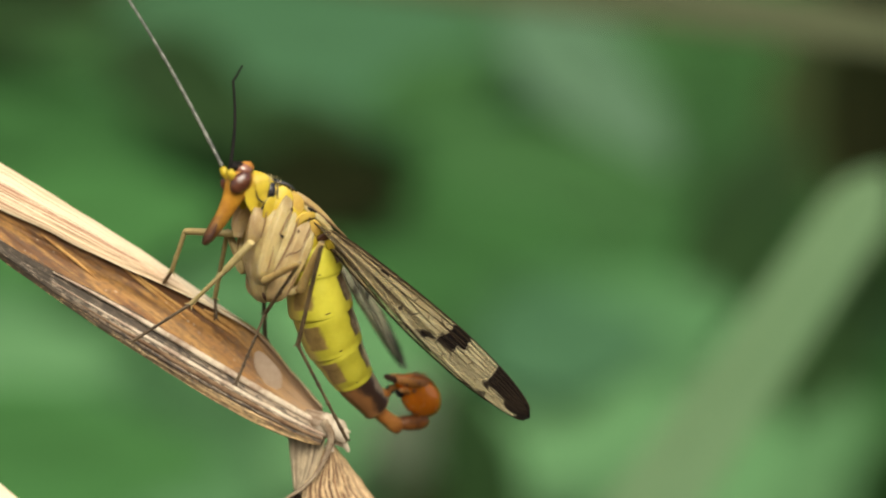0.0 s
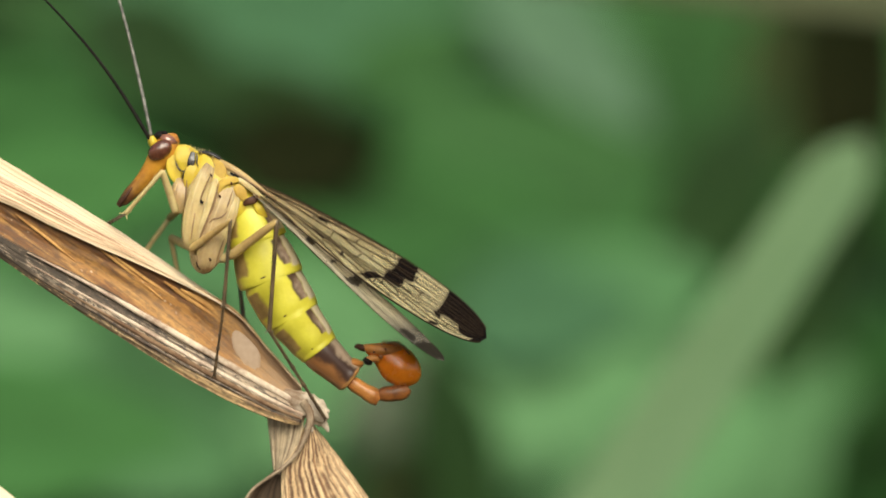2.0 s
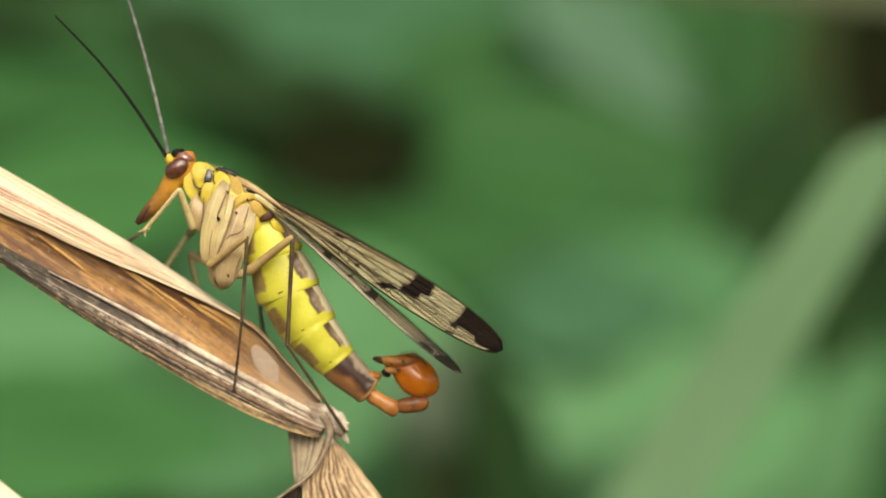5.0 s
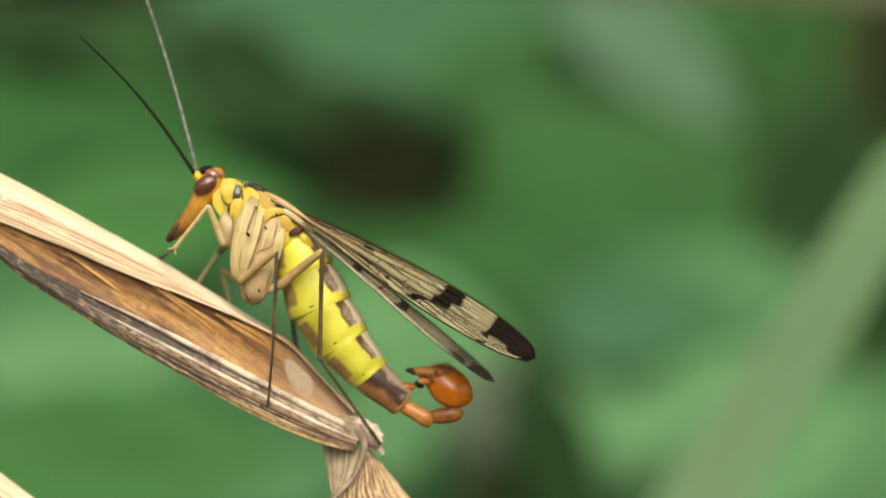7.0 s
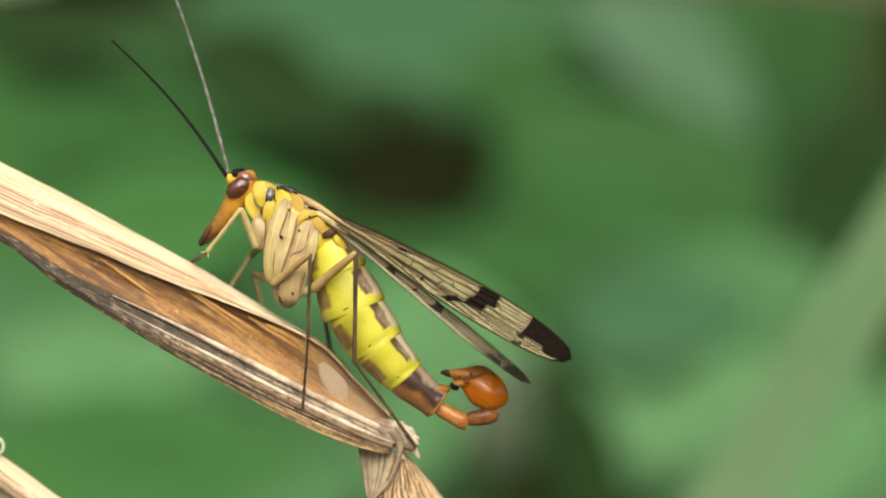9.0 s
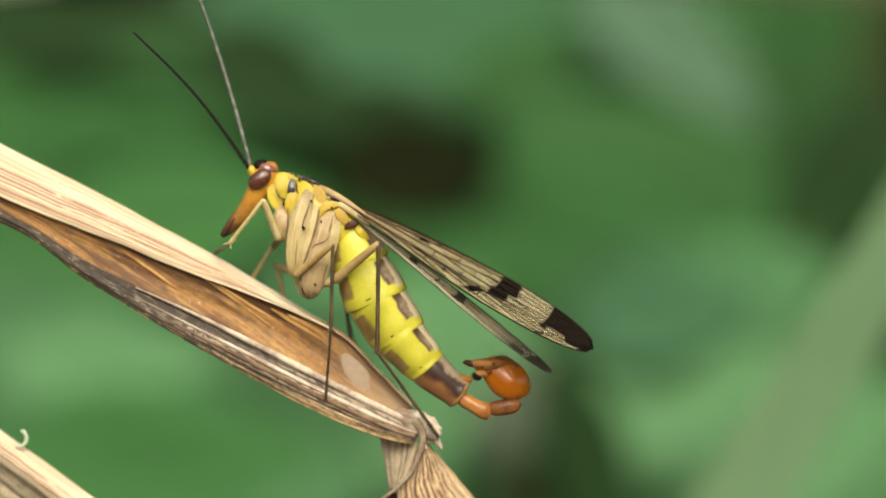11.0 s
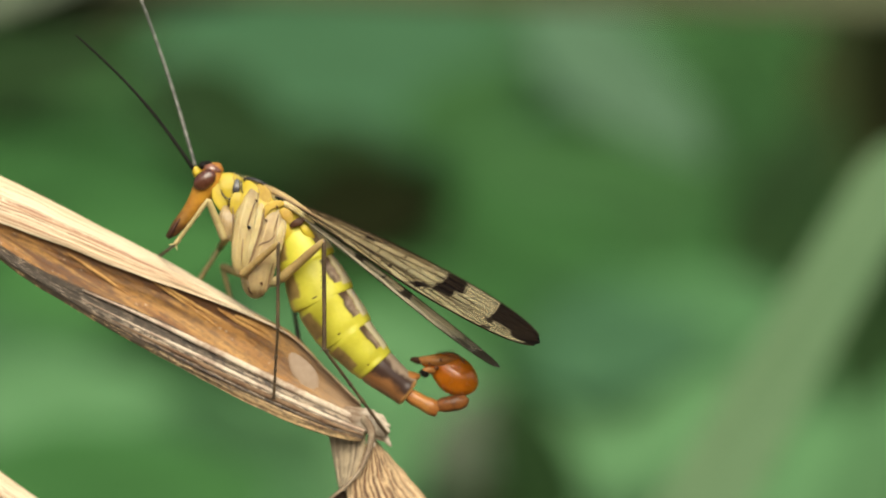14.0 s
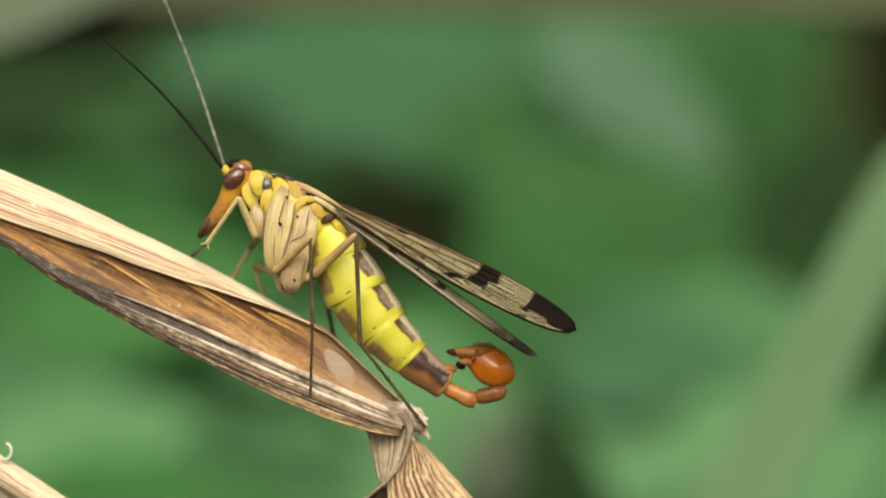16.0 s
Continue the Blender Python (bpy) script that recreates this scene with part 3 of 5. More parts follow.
def leaf_shape(bm, m, length, width, fold=0.25, droop=0.15, nu=10, nv=6, tip=1.6, mat=0, thick=0.0004, blunt=0.8, strap=0.0):
    """A broad leaf with a keeled midrib, along +x from its stalk, laid with the pose m; it has an upper and a lower face."""
    uv = bm.loops.layers.uv.verify()
    faces = []
    for layer in (0.0, -thick):
        grid = []
        for i in range(nu + 1):
            x = i / nu
            w = width * 0.5 * math.sin(math.pi * min(x, 1) ** (1 / tip)) ** blunt if 0 < x < 1 else 0.0008
            if strap:
                w = width * 0.5 * min(1.0, max(0.012, (1 - x) / strap)) ** 0.85 * (1.35 - 0.40 * x)
            row = []
            for k in range(nv + 1):
                y = (k / nv * 2 - 1)
                z = fold * abs(y) * w - droop * length * x * x + layer + 0.03 * width * math.sin(9 * x + 5 * y)
                row.append(bm.verts.new(m @ Vector((x * length, y * w, z))))
            grid.append(row)
        for i in range(nu):
            for k in range(nv):
                q = (grid[i][k], grid[i + 1][k], grid[i + 1][k + 1], grid[i][k + 1])
                f = bm.faces.new(q if layer == 0.0 else tuple(reversed(q)))
                f.material_index = mat
                faces.append(f)
        if layer == 0.0:
            top = grid
    low = grid
    edge = lambda g: [g[i][0] for i in range(nu + 1)] + [g[i][nv] for i in range(nu, -1, -1)]
    a, b = edge(top), edge(low)
    for i in range(len(a)):
        j = (i + 1) % len(a)
        bm.faces.new((a[j], a[i], b[i], b[j]))


def face_pose(c, across, turn, tilt=60.0, yaw=0.0):
    """A pose for a leaf whose middle is at c: it points at turn degrees in the plane of the plan and leans back by tilt."""
    return Matrix.Translation(c) @ pose(0, 0, 0, 0, 0, yaw) @ pose(0, 0, 0, 0, -turn, 0) @ pose(0, 0, 0, tilt, 0, 0) @ Matrix.Translation((-across / 2, 0, 0))


def plant_leaf(u, v, d, length, width, turn, material, label, name="leaf", tilt=65.0, yaw=0.0, fold=0.2, droop=0.05, group="leaves of the undergrowth", tip=1.2, blunt=0.8, strap=0.0):
    """One leaf of the undergrowth; length and width in grid units as they look at its depth d, in millimetres."""
    s = GRID * (1 + d * 0.001 / REACH)
    m = face_pose(Vector(), length * s, turn, tilt, yaw)
    thing = new(name)
    thing.location = at(u, v, d)
    bm = bmesh.new()
    leaf_shape(bm, m, length * s, width * s, fold, droop, tip=tip, blunt=blunt, nu=20 if strap else 14, strap=strap)
    part("blade", bm, material, thing)
    bm = bmesh.new()
    rib = [m @ Vector((x * length * s, 0, -droop * length * s * x * x + 0.0004)) for x in (-0.18, 0.0, 0.3, 0.6, 0.97)]
    loft(bm, rib, [k * width * s / GRID for k in (0.02, 0.02, 0.016, 0.011, 0.003)], n=12, segs=8)
    part("midrib", bm, material, thing)
    return tagged(thing, label, "leaf", group)


def undergrowth():
    """The mass of leaves far behind, too many to count."""
    rnd = random.Random(4)
    bm = bmesh.new()
    for i in range(900):
        d = rnd.uniform(330, 620)
        u, v = rnd.uniform(-700, 2300), rnd.uniform(-700, 1600)
        s = GRID * (1 + d * 0.001 / REACH)
        L = rnd.uniform(180, 380) * s
        m = face_pose(at(u, v, d), L, rnd.uniform(0, 360), rnd.uniform(35, 80), rnd.uniform(-40, 40))
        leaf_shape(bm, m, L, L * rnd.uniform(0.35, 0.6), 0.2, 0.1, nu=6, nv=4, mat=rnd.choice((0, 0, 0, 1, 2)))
        if i % 5 == 0:
            p = m @ Vector((0, 0, 0))
            foot = Vector((p.x + rnd.uniform(-0.03, 0.03), p.y + rnd.uniform(0, 0.05), -0.43))
            loft(bm, [p, p.lerp(foot, 0.4) + Vector((0, 0.012, 0)), foot], [40, 55, 70], n=6, segs=6, hint=(1, 0, 0))
    tagged(part("undergrowth", bm, [M_G_MID, M_G_DARK_SHADE, M_G_TEAL], None), "dense green meadow plants far out of focus", "plants", kind="stuff")
    # an added sheet, coloured dark in place of the shade between plants
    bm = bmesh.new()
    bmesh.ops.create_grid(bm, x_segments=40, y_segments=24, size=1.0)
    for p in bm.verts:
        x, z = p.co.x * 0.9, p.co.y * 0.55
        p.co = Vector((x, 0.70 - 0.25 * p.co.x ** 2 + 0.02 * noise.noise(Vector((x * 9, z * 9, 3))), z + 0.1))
    tagged(part("backdrop", bm, M_G_DARK_SHADE, None), "dark green sheet standing in for the shade behind the plants", kind="structure")


def far_leaves():
    G, T, Lt, Sg, Dk, Tl, Sg2 = M_G_MID, M_G_TEAL, M_G_LIGHT, M_G_SAGE, M_G_DARK_SHADE, M_G_JADE, M_G_PALE
    big = "broad green leaf of a meadow plant, out of focus"
    teal = "broad blue-green leaf of a meadow plant, out of focus"
    light = "light green sunlit leaf, out of focus"
    # place, depth, length, width and turn of each leaf, by its tone
    for u, v, d, L, w, turn in ((1360, 440, 250, 300, 170, 30), (200, 420, 330, 1500, 800, 10), (950, 480, 340, 900, 520, 0), (160, 330, 260, 700, 330, 20), (480, 580, 280, 760, 300, -25), (1000, 430, 260, 620, 330, -12), (880, 560, 300, 480, 260, 15),
                                (1000, 960, 260, 520, 240, 10), (300, 400, 190, 520, 260, 12), (350, 980, 250, 620, 260, 0), (240, 830, 150, 620, 300, 6)):
        plant_leaf(u, v, d, L, w, turn, G, big)
    for u, v, d, L, w, turn in ((760, 40, 320, 1000, 420, 5), (690, 75, 250, 620, 240, 8), (250, 640, 260, 420, 190, 0), (980, 60, 320, 520, 200, 20), (1170, 565, 182, 330, 210, 12)):
        plant_leaf(u, v, d, L, w, turn, T, teal)
    for u, v, d, L, w, turn in ((1400, 280, 330, 1300, 700, 25), (1380, 270, 290, 620, 300, 20), (1440, 60, 300, 420, 200, -65), (1640, 420, 300, 420, 260, 70), (1120, 250, 195, 520, 170, -6), (1250, -80, 270, 620, 180, 10)):
        plant_leaf(u, v, d, L, w, turn, M_G_DEEP, big)
    for u, v, d, L, w, turn in ((560, 850, 310, 1500, 620, -5), (60, 545, 220, 460, 200, 15), (380, 780, 230, 760, 330, 10), (1190, 540, 240, 440, 250, 5), (620, 830, 250, 420, 200, -8), (110, 820, 235, 420, 200, 25),
                                (230, 715, 192, 480, 200, -10), (1300, 525, 188, 420, 210, 18), (500, 850, 186, 460, 200, 0), (180, 560, 330, 420, 190, 5), (130, 770, 205, 640, 280, 12), (520, 500, 194, 300, 160, -20), (610, 590, 198, 460, 230, -15)):
        plant_leaf(u, v, d, L, w, turn, Tl, teal)
    for u, v, d, L, w, turn in ((120, 700, 300, 700, 300, 8),):
        plant_leaf(u, v, d, L, w, turn, Tl, teal)
    for u, v, d, L, w, turn in ((180, 640, 178, 420, 190, 5), (800, 600, 196, 420, 210, -20), (745, 735, 184, 320, 190, 60), (1260, 760, 310, 1000, 620, 15), (1150, 770, 225, 520, 250, 8), (1530, 780, 260, 520, 340, 60), (1420, 960, 240, 520, 240, 40),
                                (1180, 710, 180, 420, 230, 20), (1370, 730, 225, 440, 290, 50), (1400, 830, 170, 460, 220, 35)):
        plant_leaf(u, v, d, L, w, turn, Lt, light)
    for u, v, d, L, w, turn in ((1180, 85, 215, 440, 210, -38),):
        plant_leaf(u, v, d, L, w, turn, Sg2, "pale sage leaf tilted to the light, out of focus")
    for u, v, d, L, w, turn in ((160, 40, 300, 360, 120, 25),):
        plant_leaf(u, v, d, L, w, turn, M_OLIVE, "dark olive leaf, out of focus")
    for u, v, d, L, w, turn in ((905, 728, 182, 200, 170, 80),):
        plant_leaf(u, v, d, L, w, turn, M_G_GREY, "grey-green leaf, out of focus")
    # leaves set over shaded gaps, the shade put into their dark colour
    shade = "leaf coloured dark green for a shaded gap, out of focus"
    # a leaf shape whose near-black colour stands in for shaded soil
    plant_leaf(730, 305, 215, 300, 200, 4, M_BROWN_LEAF_GAP, "leaf coloured near-black for a hole of shaded soil", tilt=78)
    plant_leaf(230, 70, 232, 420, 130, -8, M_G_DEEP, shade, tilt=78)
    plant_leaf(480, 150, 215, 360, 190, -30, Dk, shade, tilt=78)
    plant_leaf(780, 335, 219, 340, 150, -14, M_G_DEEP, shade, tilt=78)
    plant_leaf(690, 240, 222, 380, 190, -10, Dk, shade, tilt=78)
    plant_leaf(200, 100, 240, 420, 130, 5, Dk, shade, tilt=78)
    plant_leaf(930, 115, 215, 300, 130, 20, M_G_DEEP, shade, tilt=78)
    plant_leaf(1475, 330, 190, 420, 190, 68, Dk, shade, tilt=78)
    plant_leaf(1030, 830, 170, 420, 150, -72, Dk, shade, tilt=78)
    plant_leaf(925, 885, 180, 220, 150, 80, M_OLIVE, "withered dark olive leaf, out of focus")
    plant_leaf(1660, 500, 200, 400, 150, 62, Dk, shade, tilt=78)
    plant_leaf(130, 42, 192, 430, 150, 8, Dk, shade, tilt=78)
    plant_leaf(1690, 60, 190, 640, 200, 95, M_BROWN_LEAF_GAP, "withered red-brown leaf, out of focus")
    plant_leaf(1600, 60, 260, 520, 170, 80, M_OLIVE, "dark olive leaf, out of focus")
    plant_leaf(860, -92, 90, 2100, 120, -2, M_UMBER, "long withered leaf lying level, out of focus", tip=1.0, blunt=0.3)
    plant_leaf(70, -80, 85, 440, 150, 12, M_G_GREY, "grey-green leaf, out of focus")
    plant_leaf(360, -66, 92, 640, 110, 8, M_UMBER, "withered leaf bent over, out of focus", tip=1.0, blunt=0.4)
    # the long grass blade that leans across
    plant_leaf(1446, 651, 74, 1000, 118, 58.5, M_G_GRASS, "pale green grass blade leaning over, out of focus", name="grass_blade", fold=0.3, droop=0.0, tilt=75, strap=0.07)


# ---- the dead leaf on which the insect sits ----
def sheet(bm, lines, depth, n=70, steps=5, mat=0, thick=6.0, rough=0.0):
    """A leaf strip swept between lines of the plan (each a list of u, v), with a depth in millimetres for each line; closed behind."""
    uv = bm.loops.layers.uv.verify()
    share = bm.loops.layers.uv.get("share") or bm.loops.layers.uv.new("share")
    curves = [spline([at(u, v, 0) for u, v in ln], n) for ln in lines]
    rows = []
    for i in range(n):
        ctrl = []
        for c, dd in zip(curves, depth):
            p = c[i].copy()
            p.y = (dd if isinstance(dd, (int, float)) else spline(dd, n)[i]) * 0.001
            ctrl.append(p)
        pts = spline(ctrl, steps * (len(lines) - 1) + 1)
        if rough:
            for k, p in enumerate(pts):
                p.y += rough * 0.001 * noise.noise(Vector((i * 0.06, k * 1.7, 2.0)))
                p.z += rough * 0.0004 * noise.noise(Vector((i * 0.25, k * 0.4, 7.0)))
        rows.append(pts)
    nv = len(rows[0])
    front = [[bm.verts.new(p) for p in r] for r in rows]
    back = [[bm.verts.new(p + Vector((0, thick * GRID, 0))) for p in r] for r in rows]
    wide = [0.0]
    mid = rows[n // 2]
    for k in range(1, nv):
        wide.append(wide[-1] + (mid[k] - mid[k - 1]).length * 1000)
    run = [0.0]
    for i in range(1, n):
        run.append(run[-1] + (rows[i][nv // 2] - rows[i - 1][nv // 2]).length * 1000)

    def quad(a, b, c, d, ij):
        f = bm.faces.new((a, b, c, d))
        f.material_index = mat
        for lp, (i, k) in zip(f.loops, ij):
            lp[uv].uv = (run[i], wide[k])
            lp[share].uv = (i / (n - 1), k / (nv - 1))

    for i in range(n - 1):
        for k in range(nv - 1):
            ij = ((i, k), (i, k + 1), (i + 1, k + 1), (i + 1, k))
            quad(front[i][k], front[i][k + 1], front[i + 1][k + 1], front[i + 1][k], ij)
            ji = tuple(reversed(ij))
            quad(back[i + 1][k], back[i + 1][k + 1], back[i][k + 1], back[i][k], ji)
        for k, flip in ((0, False), (nv - 1, True)):
            q = [front[i][k], front[i + 1][k], back[i + 1][k], back[i][k]]
            quad(*(reversed(q) if flip else q), ((i, k), (i + 1, k), (i + 1, k), (i, k)))
    for i in (0, n - 1):
        for k in range(nv - 1):
            q = [front[i][k], front[i][k + 1], back[i][k + 1], back[i][k]]
            quad(*(q if i else reversed(q)), ((i, k), (i, k + 1), (i, k + 1), (i, k)))
    return bm


TOP = [(-420, 70), (-200, 185), (0, 289), (100, 339), (200, 393), (300, 447), (400, 505), (500, 567), (570, 612), (625, 668), (690, 735)]
SEAM = [(-420, 190), (-200, 290), (0, 378), (100, 418), (200, 458), (300, 500), (400, 536), (500, 578), (571, 616), (626, 671), (690, 738)]
RIB = [(-420, 215), (-200, 310), (0, 405), (100, 468), (200, 519), (300, 563), (400, 613), (500, 665), (580, 707), (640, 737), (700, 768)]
LOW = [(-420, 235), (-200, 330), (0, 420), (100, 492), (200, 555), (300, 612), (400, 664), (500, 715), (580, 752), (640, 779), (692, 797)]
HEM = [(-420, 240), (-200, 337), (0, 426), (100, 500), (200, 564), (300, 624), (400, 680), (500, 735), (580, 772), (640, 793), (690, 802)]


def between(a, b, f):
    return [(p[0] + (q[0] - p[0]) * f, p[1] + (q[1] - p[1]) * f) for p, q in zip(a, b)]


def dead_leaf():
    thing = new("dead_leaf")
    tagged(thing, "folded dry leaf, straw and brown, on which the insect sits", "dry leaf")
    bm = bmesh.new()
    sheet(bm, [TOP, between(TOP, SEAM, 0.25), between(TOP, SEAM, 0.5), between(TOP, SEAM, 0.75), SEAM], [0.95, 0.40, 0.06, -0.06, -0.06], rough=0.10)
    part("upper_fold", bm, M_CREAM, thing, "pale straw-coloured upper fold")
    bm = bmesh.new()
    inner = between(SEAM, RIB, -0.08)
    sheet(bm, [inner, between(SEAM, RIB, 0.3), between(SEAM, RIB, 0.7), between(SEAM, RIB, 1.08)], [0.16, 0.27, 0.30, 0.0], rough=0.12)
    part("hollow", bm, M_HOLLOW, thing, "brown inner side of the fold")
    bm = bmesh.new()
    sheet(bm, [RIB, between(RIB, LOW, 0.4), between(RIB, LOW, 0.75), LOW], [0.05, -0.25, -0.52, -0.50], rough=0.16)
    part("lower_rib", bm, M_RIB, thing, "grey weathered rib with dark mould")
    bm = bmesh.new()
    sheet(bm, [between(RIB, LOW, 0.93), between(LOW, HEM, 0.4), HEM], [-0.46, -0.47, -0.38], rough=0.1)
    part("hem", bm, M_EDGE, thing, "rusty lower margin")
    # splinters lifted from the brown tissue, and the frayed seam
    rnd = random.Random(31)
    for a, b, c, wide in (((318, 506), (372, 542), (440, 594), 3.4), ((348, 520), (412, 562), (486, 606), 3.0), ((176, 458), (226, 492), (286, 536), 2.6), ((440, 562), (482, 588), (540, 624), 4.4),
                          ((470, 574), (516, 598), (562, 630), 5.0)):
        bm = bmesh.new()
        loft(bm, [at(*a, 0.10), at(*b, 0.25), at(*c, 0.31)], [wide * 0.4, wide, wide * 0.3], [1.0, 1.6, 1.0], n=20, segs=10, jitter=0.2)
        part("splinter", bm, M_SPLINT, thing, "pale orange lifted fibre")
    bm = bmesh.new()
    ball(bm, at(590, 674, 0.31), (20, 3, 42), -28, 28, 18)
    part("blister", bm, M_BLISTER, thing, "pale smooth blister")
    for f, wide in ((0.12, (1, 3, 5, 6, 6, 6, 5)), (0.60, (1, 2, 4, 4, 4, 4, 3))):
        line = between(RIB, LOW, f)[4:]
        edge = [at(u, v, -0.10 - 0.42 * f) for u, v in line]
        bm = bmesh.new()
        loft(bm, edge, wide, [3, 4, 5, 5, 5, 5, 4], n=70, segs=12, jitter=0.12, square=0.85)
        part("rib_crest", bm, M_CREST, thing, "whitish crest of the rib")
    groove = [at(u, v, -0.50) for u, v in between(RIB, LOW, 0.84)[4:]]
    bm = bmesh.new()
    loft(bm, groove, [0.5, 2, 4, 4.5, 4.5, 4, 2], [1, 2, 3, 3, 3, 3, 2], n=70, segs=10, jitter=0.35)
    part("dark_groove", bm, M_DARKLINE, thing, "dark brown line along the rib")
    # the torn knot at its end
    rnd = random.Random(5)
    bm = bmesh.new()
    loft(bm, [at(660, 748, 0.15), at(684, 759, -0.05), at(704, 768, -0.12), at(722, 780, 0.0), at(736, 792, 0.05)], [10, 18, 21, 17, 9], [7, 13, 16, 12, 7], n=22, segs=16, jitter=0.16)
    for u, v, du, dv in ((722, 782, 20, 30), (712, 792, 30, 14), (718, 762, 18, 10), (706, 752, 22, 14), (726, 776, 16, 0), (704, 800, 10, 12)):
        p = at(u, v, rnd.uniform(-0.25, 0.2))
        q = at(u + du, v + dv, rnd.uniform(-0.2, 0.3))
        loft(bm, [p, (p + q) / 2 + Vector((0, 0, rnd.uniform(-3, 3) * GRID)), q], [9, 7, 2], [3, 2.5, 1], n=9, segs=8, jitter=0.3)
    part("torn_end", bm, M_TORN, thing, "pale torn end")
    # the part that hangs down, folded over
    bm = bmesh.new()
    sheet(bm, [[(702, 792), (682, 850), (663, 886), (672, 1000), (690, 1200), (720, 1400)], [(706, 796), (700, 850), (700, 886), (730, 1000), (770, 1200), (820, 1400)],
               [(712, 800), (728, 846), (742, 884), (800, 990), (870, 1200), (930, 1400)], [(718, 806), (752, 846), (781, 880), (857, 989), (950, 1200), (1020, 1400)]],
          [0.05, -0.05, 0.2, 0.7], n=50, rough=0.25)
    part("hanging_blade", bm, M_BLADE, thing, "hanging striped straw blade")
    bm = bmesh.new()
    sheet(bm, [[(630, 782), (638, 830), (646, 878), (650, 892)], [(655, 788), (655, 835), (655, 880), (655, 892)], [(700, 784), (690, 835), (668, 878), (660, 892)]],
          [0.8, 0.5, 0.05], n=30, rough=0.2)
    part("twisted_strip", bm, M_GREYBLADE, thing, "ashen twisted strip")
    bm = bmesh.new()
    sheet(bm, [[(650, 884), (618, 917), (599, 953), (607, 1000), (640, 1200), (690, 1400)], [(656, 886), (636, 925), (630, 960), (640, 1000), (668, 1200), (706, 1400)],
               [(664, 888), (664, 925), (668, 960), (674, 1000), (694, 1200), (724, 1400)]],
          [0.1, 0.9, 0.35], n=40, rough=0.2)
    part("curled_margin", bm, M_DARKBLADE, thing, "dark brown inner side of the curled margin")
    bm = bmesh.new()
    loft(bm, [at(694, 760, -0.3), at(707, 782, -0.4), at(706, 808, -0.4), at(692, 845, -0.35), at(668, 876, -0.3), at(640, 898, 0.0), at(612, 922, 0.2), at(598, 955, 0.3), at(606, 1000, 0.3)],
         [11, 8, 5.5, 4, 3.4, 3, 2.6, 2.6, 2], n=40, segs=10, jitter=0.25)
    part("fold_ridge", bm, M_FOLD, thing, "ashen fold")
    return thing


def second_leaf():
    thing = new("dead_leaf")
    tagged(thing, "straw-coloured dry leaf below, partly in view", "dry leaf")
    a = [(-420, 500), (-240, 640), (-52, 780), (77, 874), (263, 1015), (420, 1140)]
    off = lambda k: [(u - 0.6 * k, v + 0.8 * k) for u, v in a]
    bm = bmesh.new()
    sheet(bm, [a, off(22), off(45)], [1.6, 1.0, 1.2], n=50, rough=0.1)
    part("upper_fold", bm, M_CREAM, thing)
    bm = bmesh.new()
    sheet(bm, [off(43), off(75), off(120)], [1.25, 1.9, 2.3], n=50, rough=0.2)
    part("hollow", bm, M_GREYBLADE, thing)
    bm = bmesh.new()
    ring = [at(-6 + 12 * math.cos(g), 790 - 14 * math.sin(g), 1.2) for g in [x * 0.40 - 2.2 for x in range(10)]]
    loft(bm, ring, [2, 2.5, 3, 3, 3, 3, 3, 3, 3.5, 2], n=24, segs=8)
    strand = part("strand", bm, M_STRAND, thing, "small whitish curled fibre")
    return thing


# ---- the scorpionfly ----
BASE = at(600, 480, 0)
fly = new("scorpionfly")
fly.location = BASE
tagged(fly, "yellow scorpionfly with spotted wings perched on a dry leaf", "insect")


def on(u, v, d=0.0):
    """A place of the insect in its own space."""
    return at(u, v, d) - BASE


def both(build, name, material, label="", parent=None):
    """The same piece on the near and the far side of the body."""
    for side in (1, -1):
        bm = bmesh.new()
        build(bm, side)
        part(name, bm, material, parent or fly, label)


def head():
    bm = bmesh.new()
    loft(bm, [on(452, 309), on(441, 316), on(428, 335), on(412, 362), on(393, 389), on(373, 412), on(360, 428)],
         [7, 17, 24, 18, 13.5, 11.5, 8], [7, 15, 21, 15, 11, 9, 7], n=30, segs=24)
    h = part("head", bm, M_HEAD, fly, "orange head drawn out into a long beak")
    for side in (1, -1):
        bm = bmesh.new()
        ball(bm, on(421, 333, -0.42 * side), (23, 13, 16), -38, 32, 20)
        part("eye", bm, M_EYE, h, "dark brown glossy eye")
        bm = bmesh.new()
        loft(bm, [on(412, 330, -0.2 * side), on(407, 318, -0.28 * side), on(404, 309, -0.3 * side)], [6, 8, 5], n=8, segs=12)
        part("scape", bm, M_YELLOW, h, "yellow antenna base")
        bm = bmesh.new()
        loft(bm, [on(376, 400, -0.22 * side), on(368, 412, -0.26 * side), on(361, 424, -0.28 * side), on(356, 433, -0.22 * side)], [1.2, 2.4, 2.4, 1.2], n=10, segs=10)
        part("palp", bm, M_BEAK_END, h, "dark red-brown mouthpart")
    bm = bmesh.new()
    loft(bm, [on(367, 418), on(359, 427), on(353, 434)], [8, 7, 4], [9, 8, 4], n=8, segs=14)
    part("beak_tip", bm, M_BEAK_END, h, "dark beak tip")
    bm = bmesh.new()
    ball(bm, on(419, 307, 0), (10, 13, 8), -30)
    ball(bm, on(427, 303, -0.12), (6, 7, 5), -30)
    part("ocelli", bm, M_BLACK, h, "black spot with simple eyes")
    bm = bmesh.new()
    ball(bm, on(435, 315, 0), (18.5, 19, 12), 20, 28, 18)
    part("crown", bm, M_CROWN, h, "brown-orange crown")
    return h


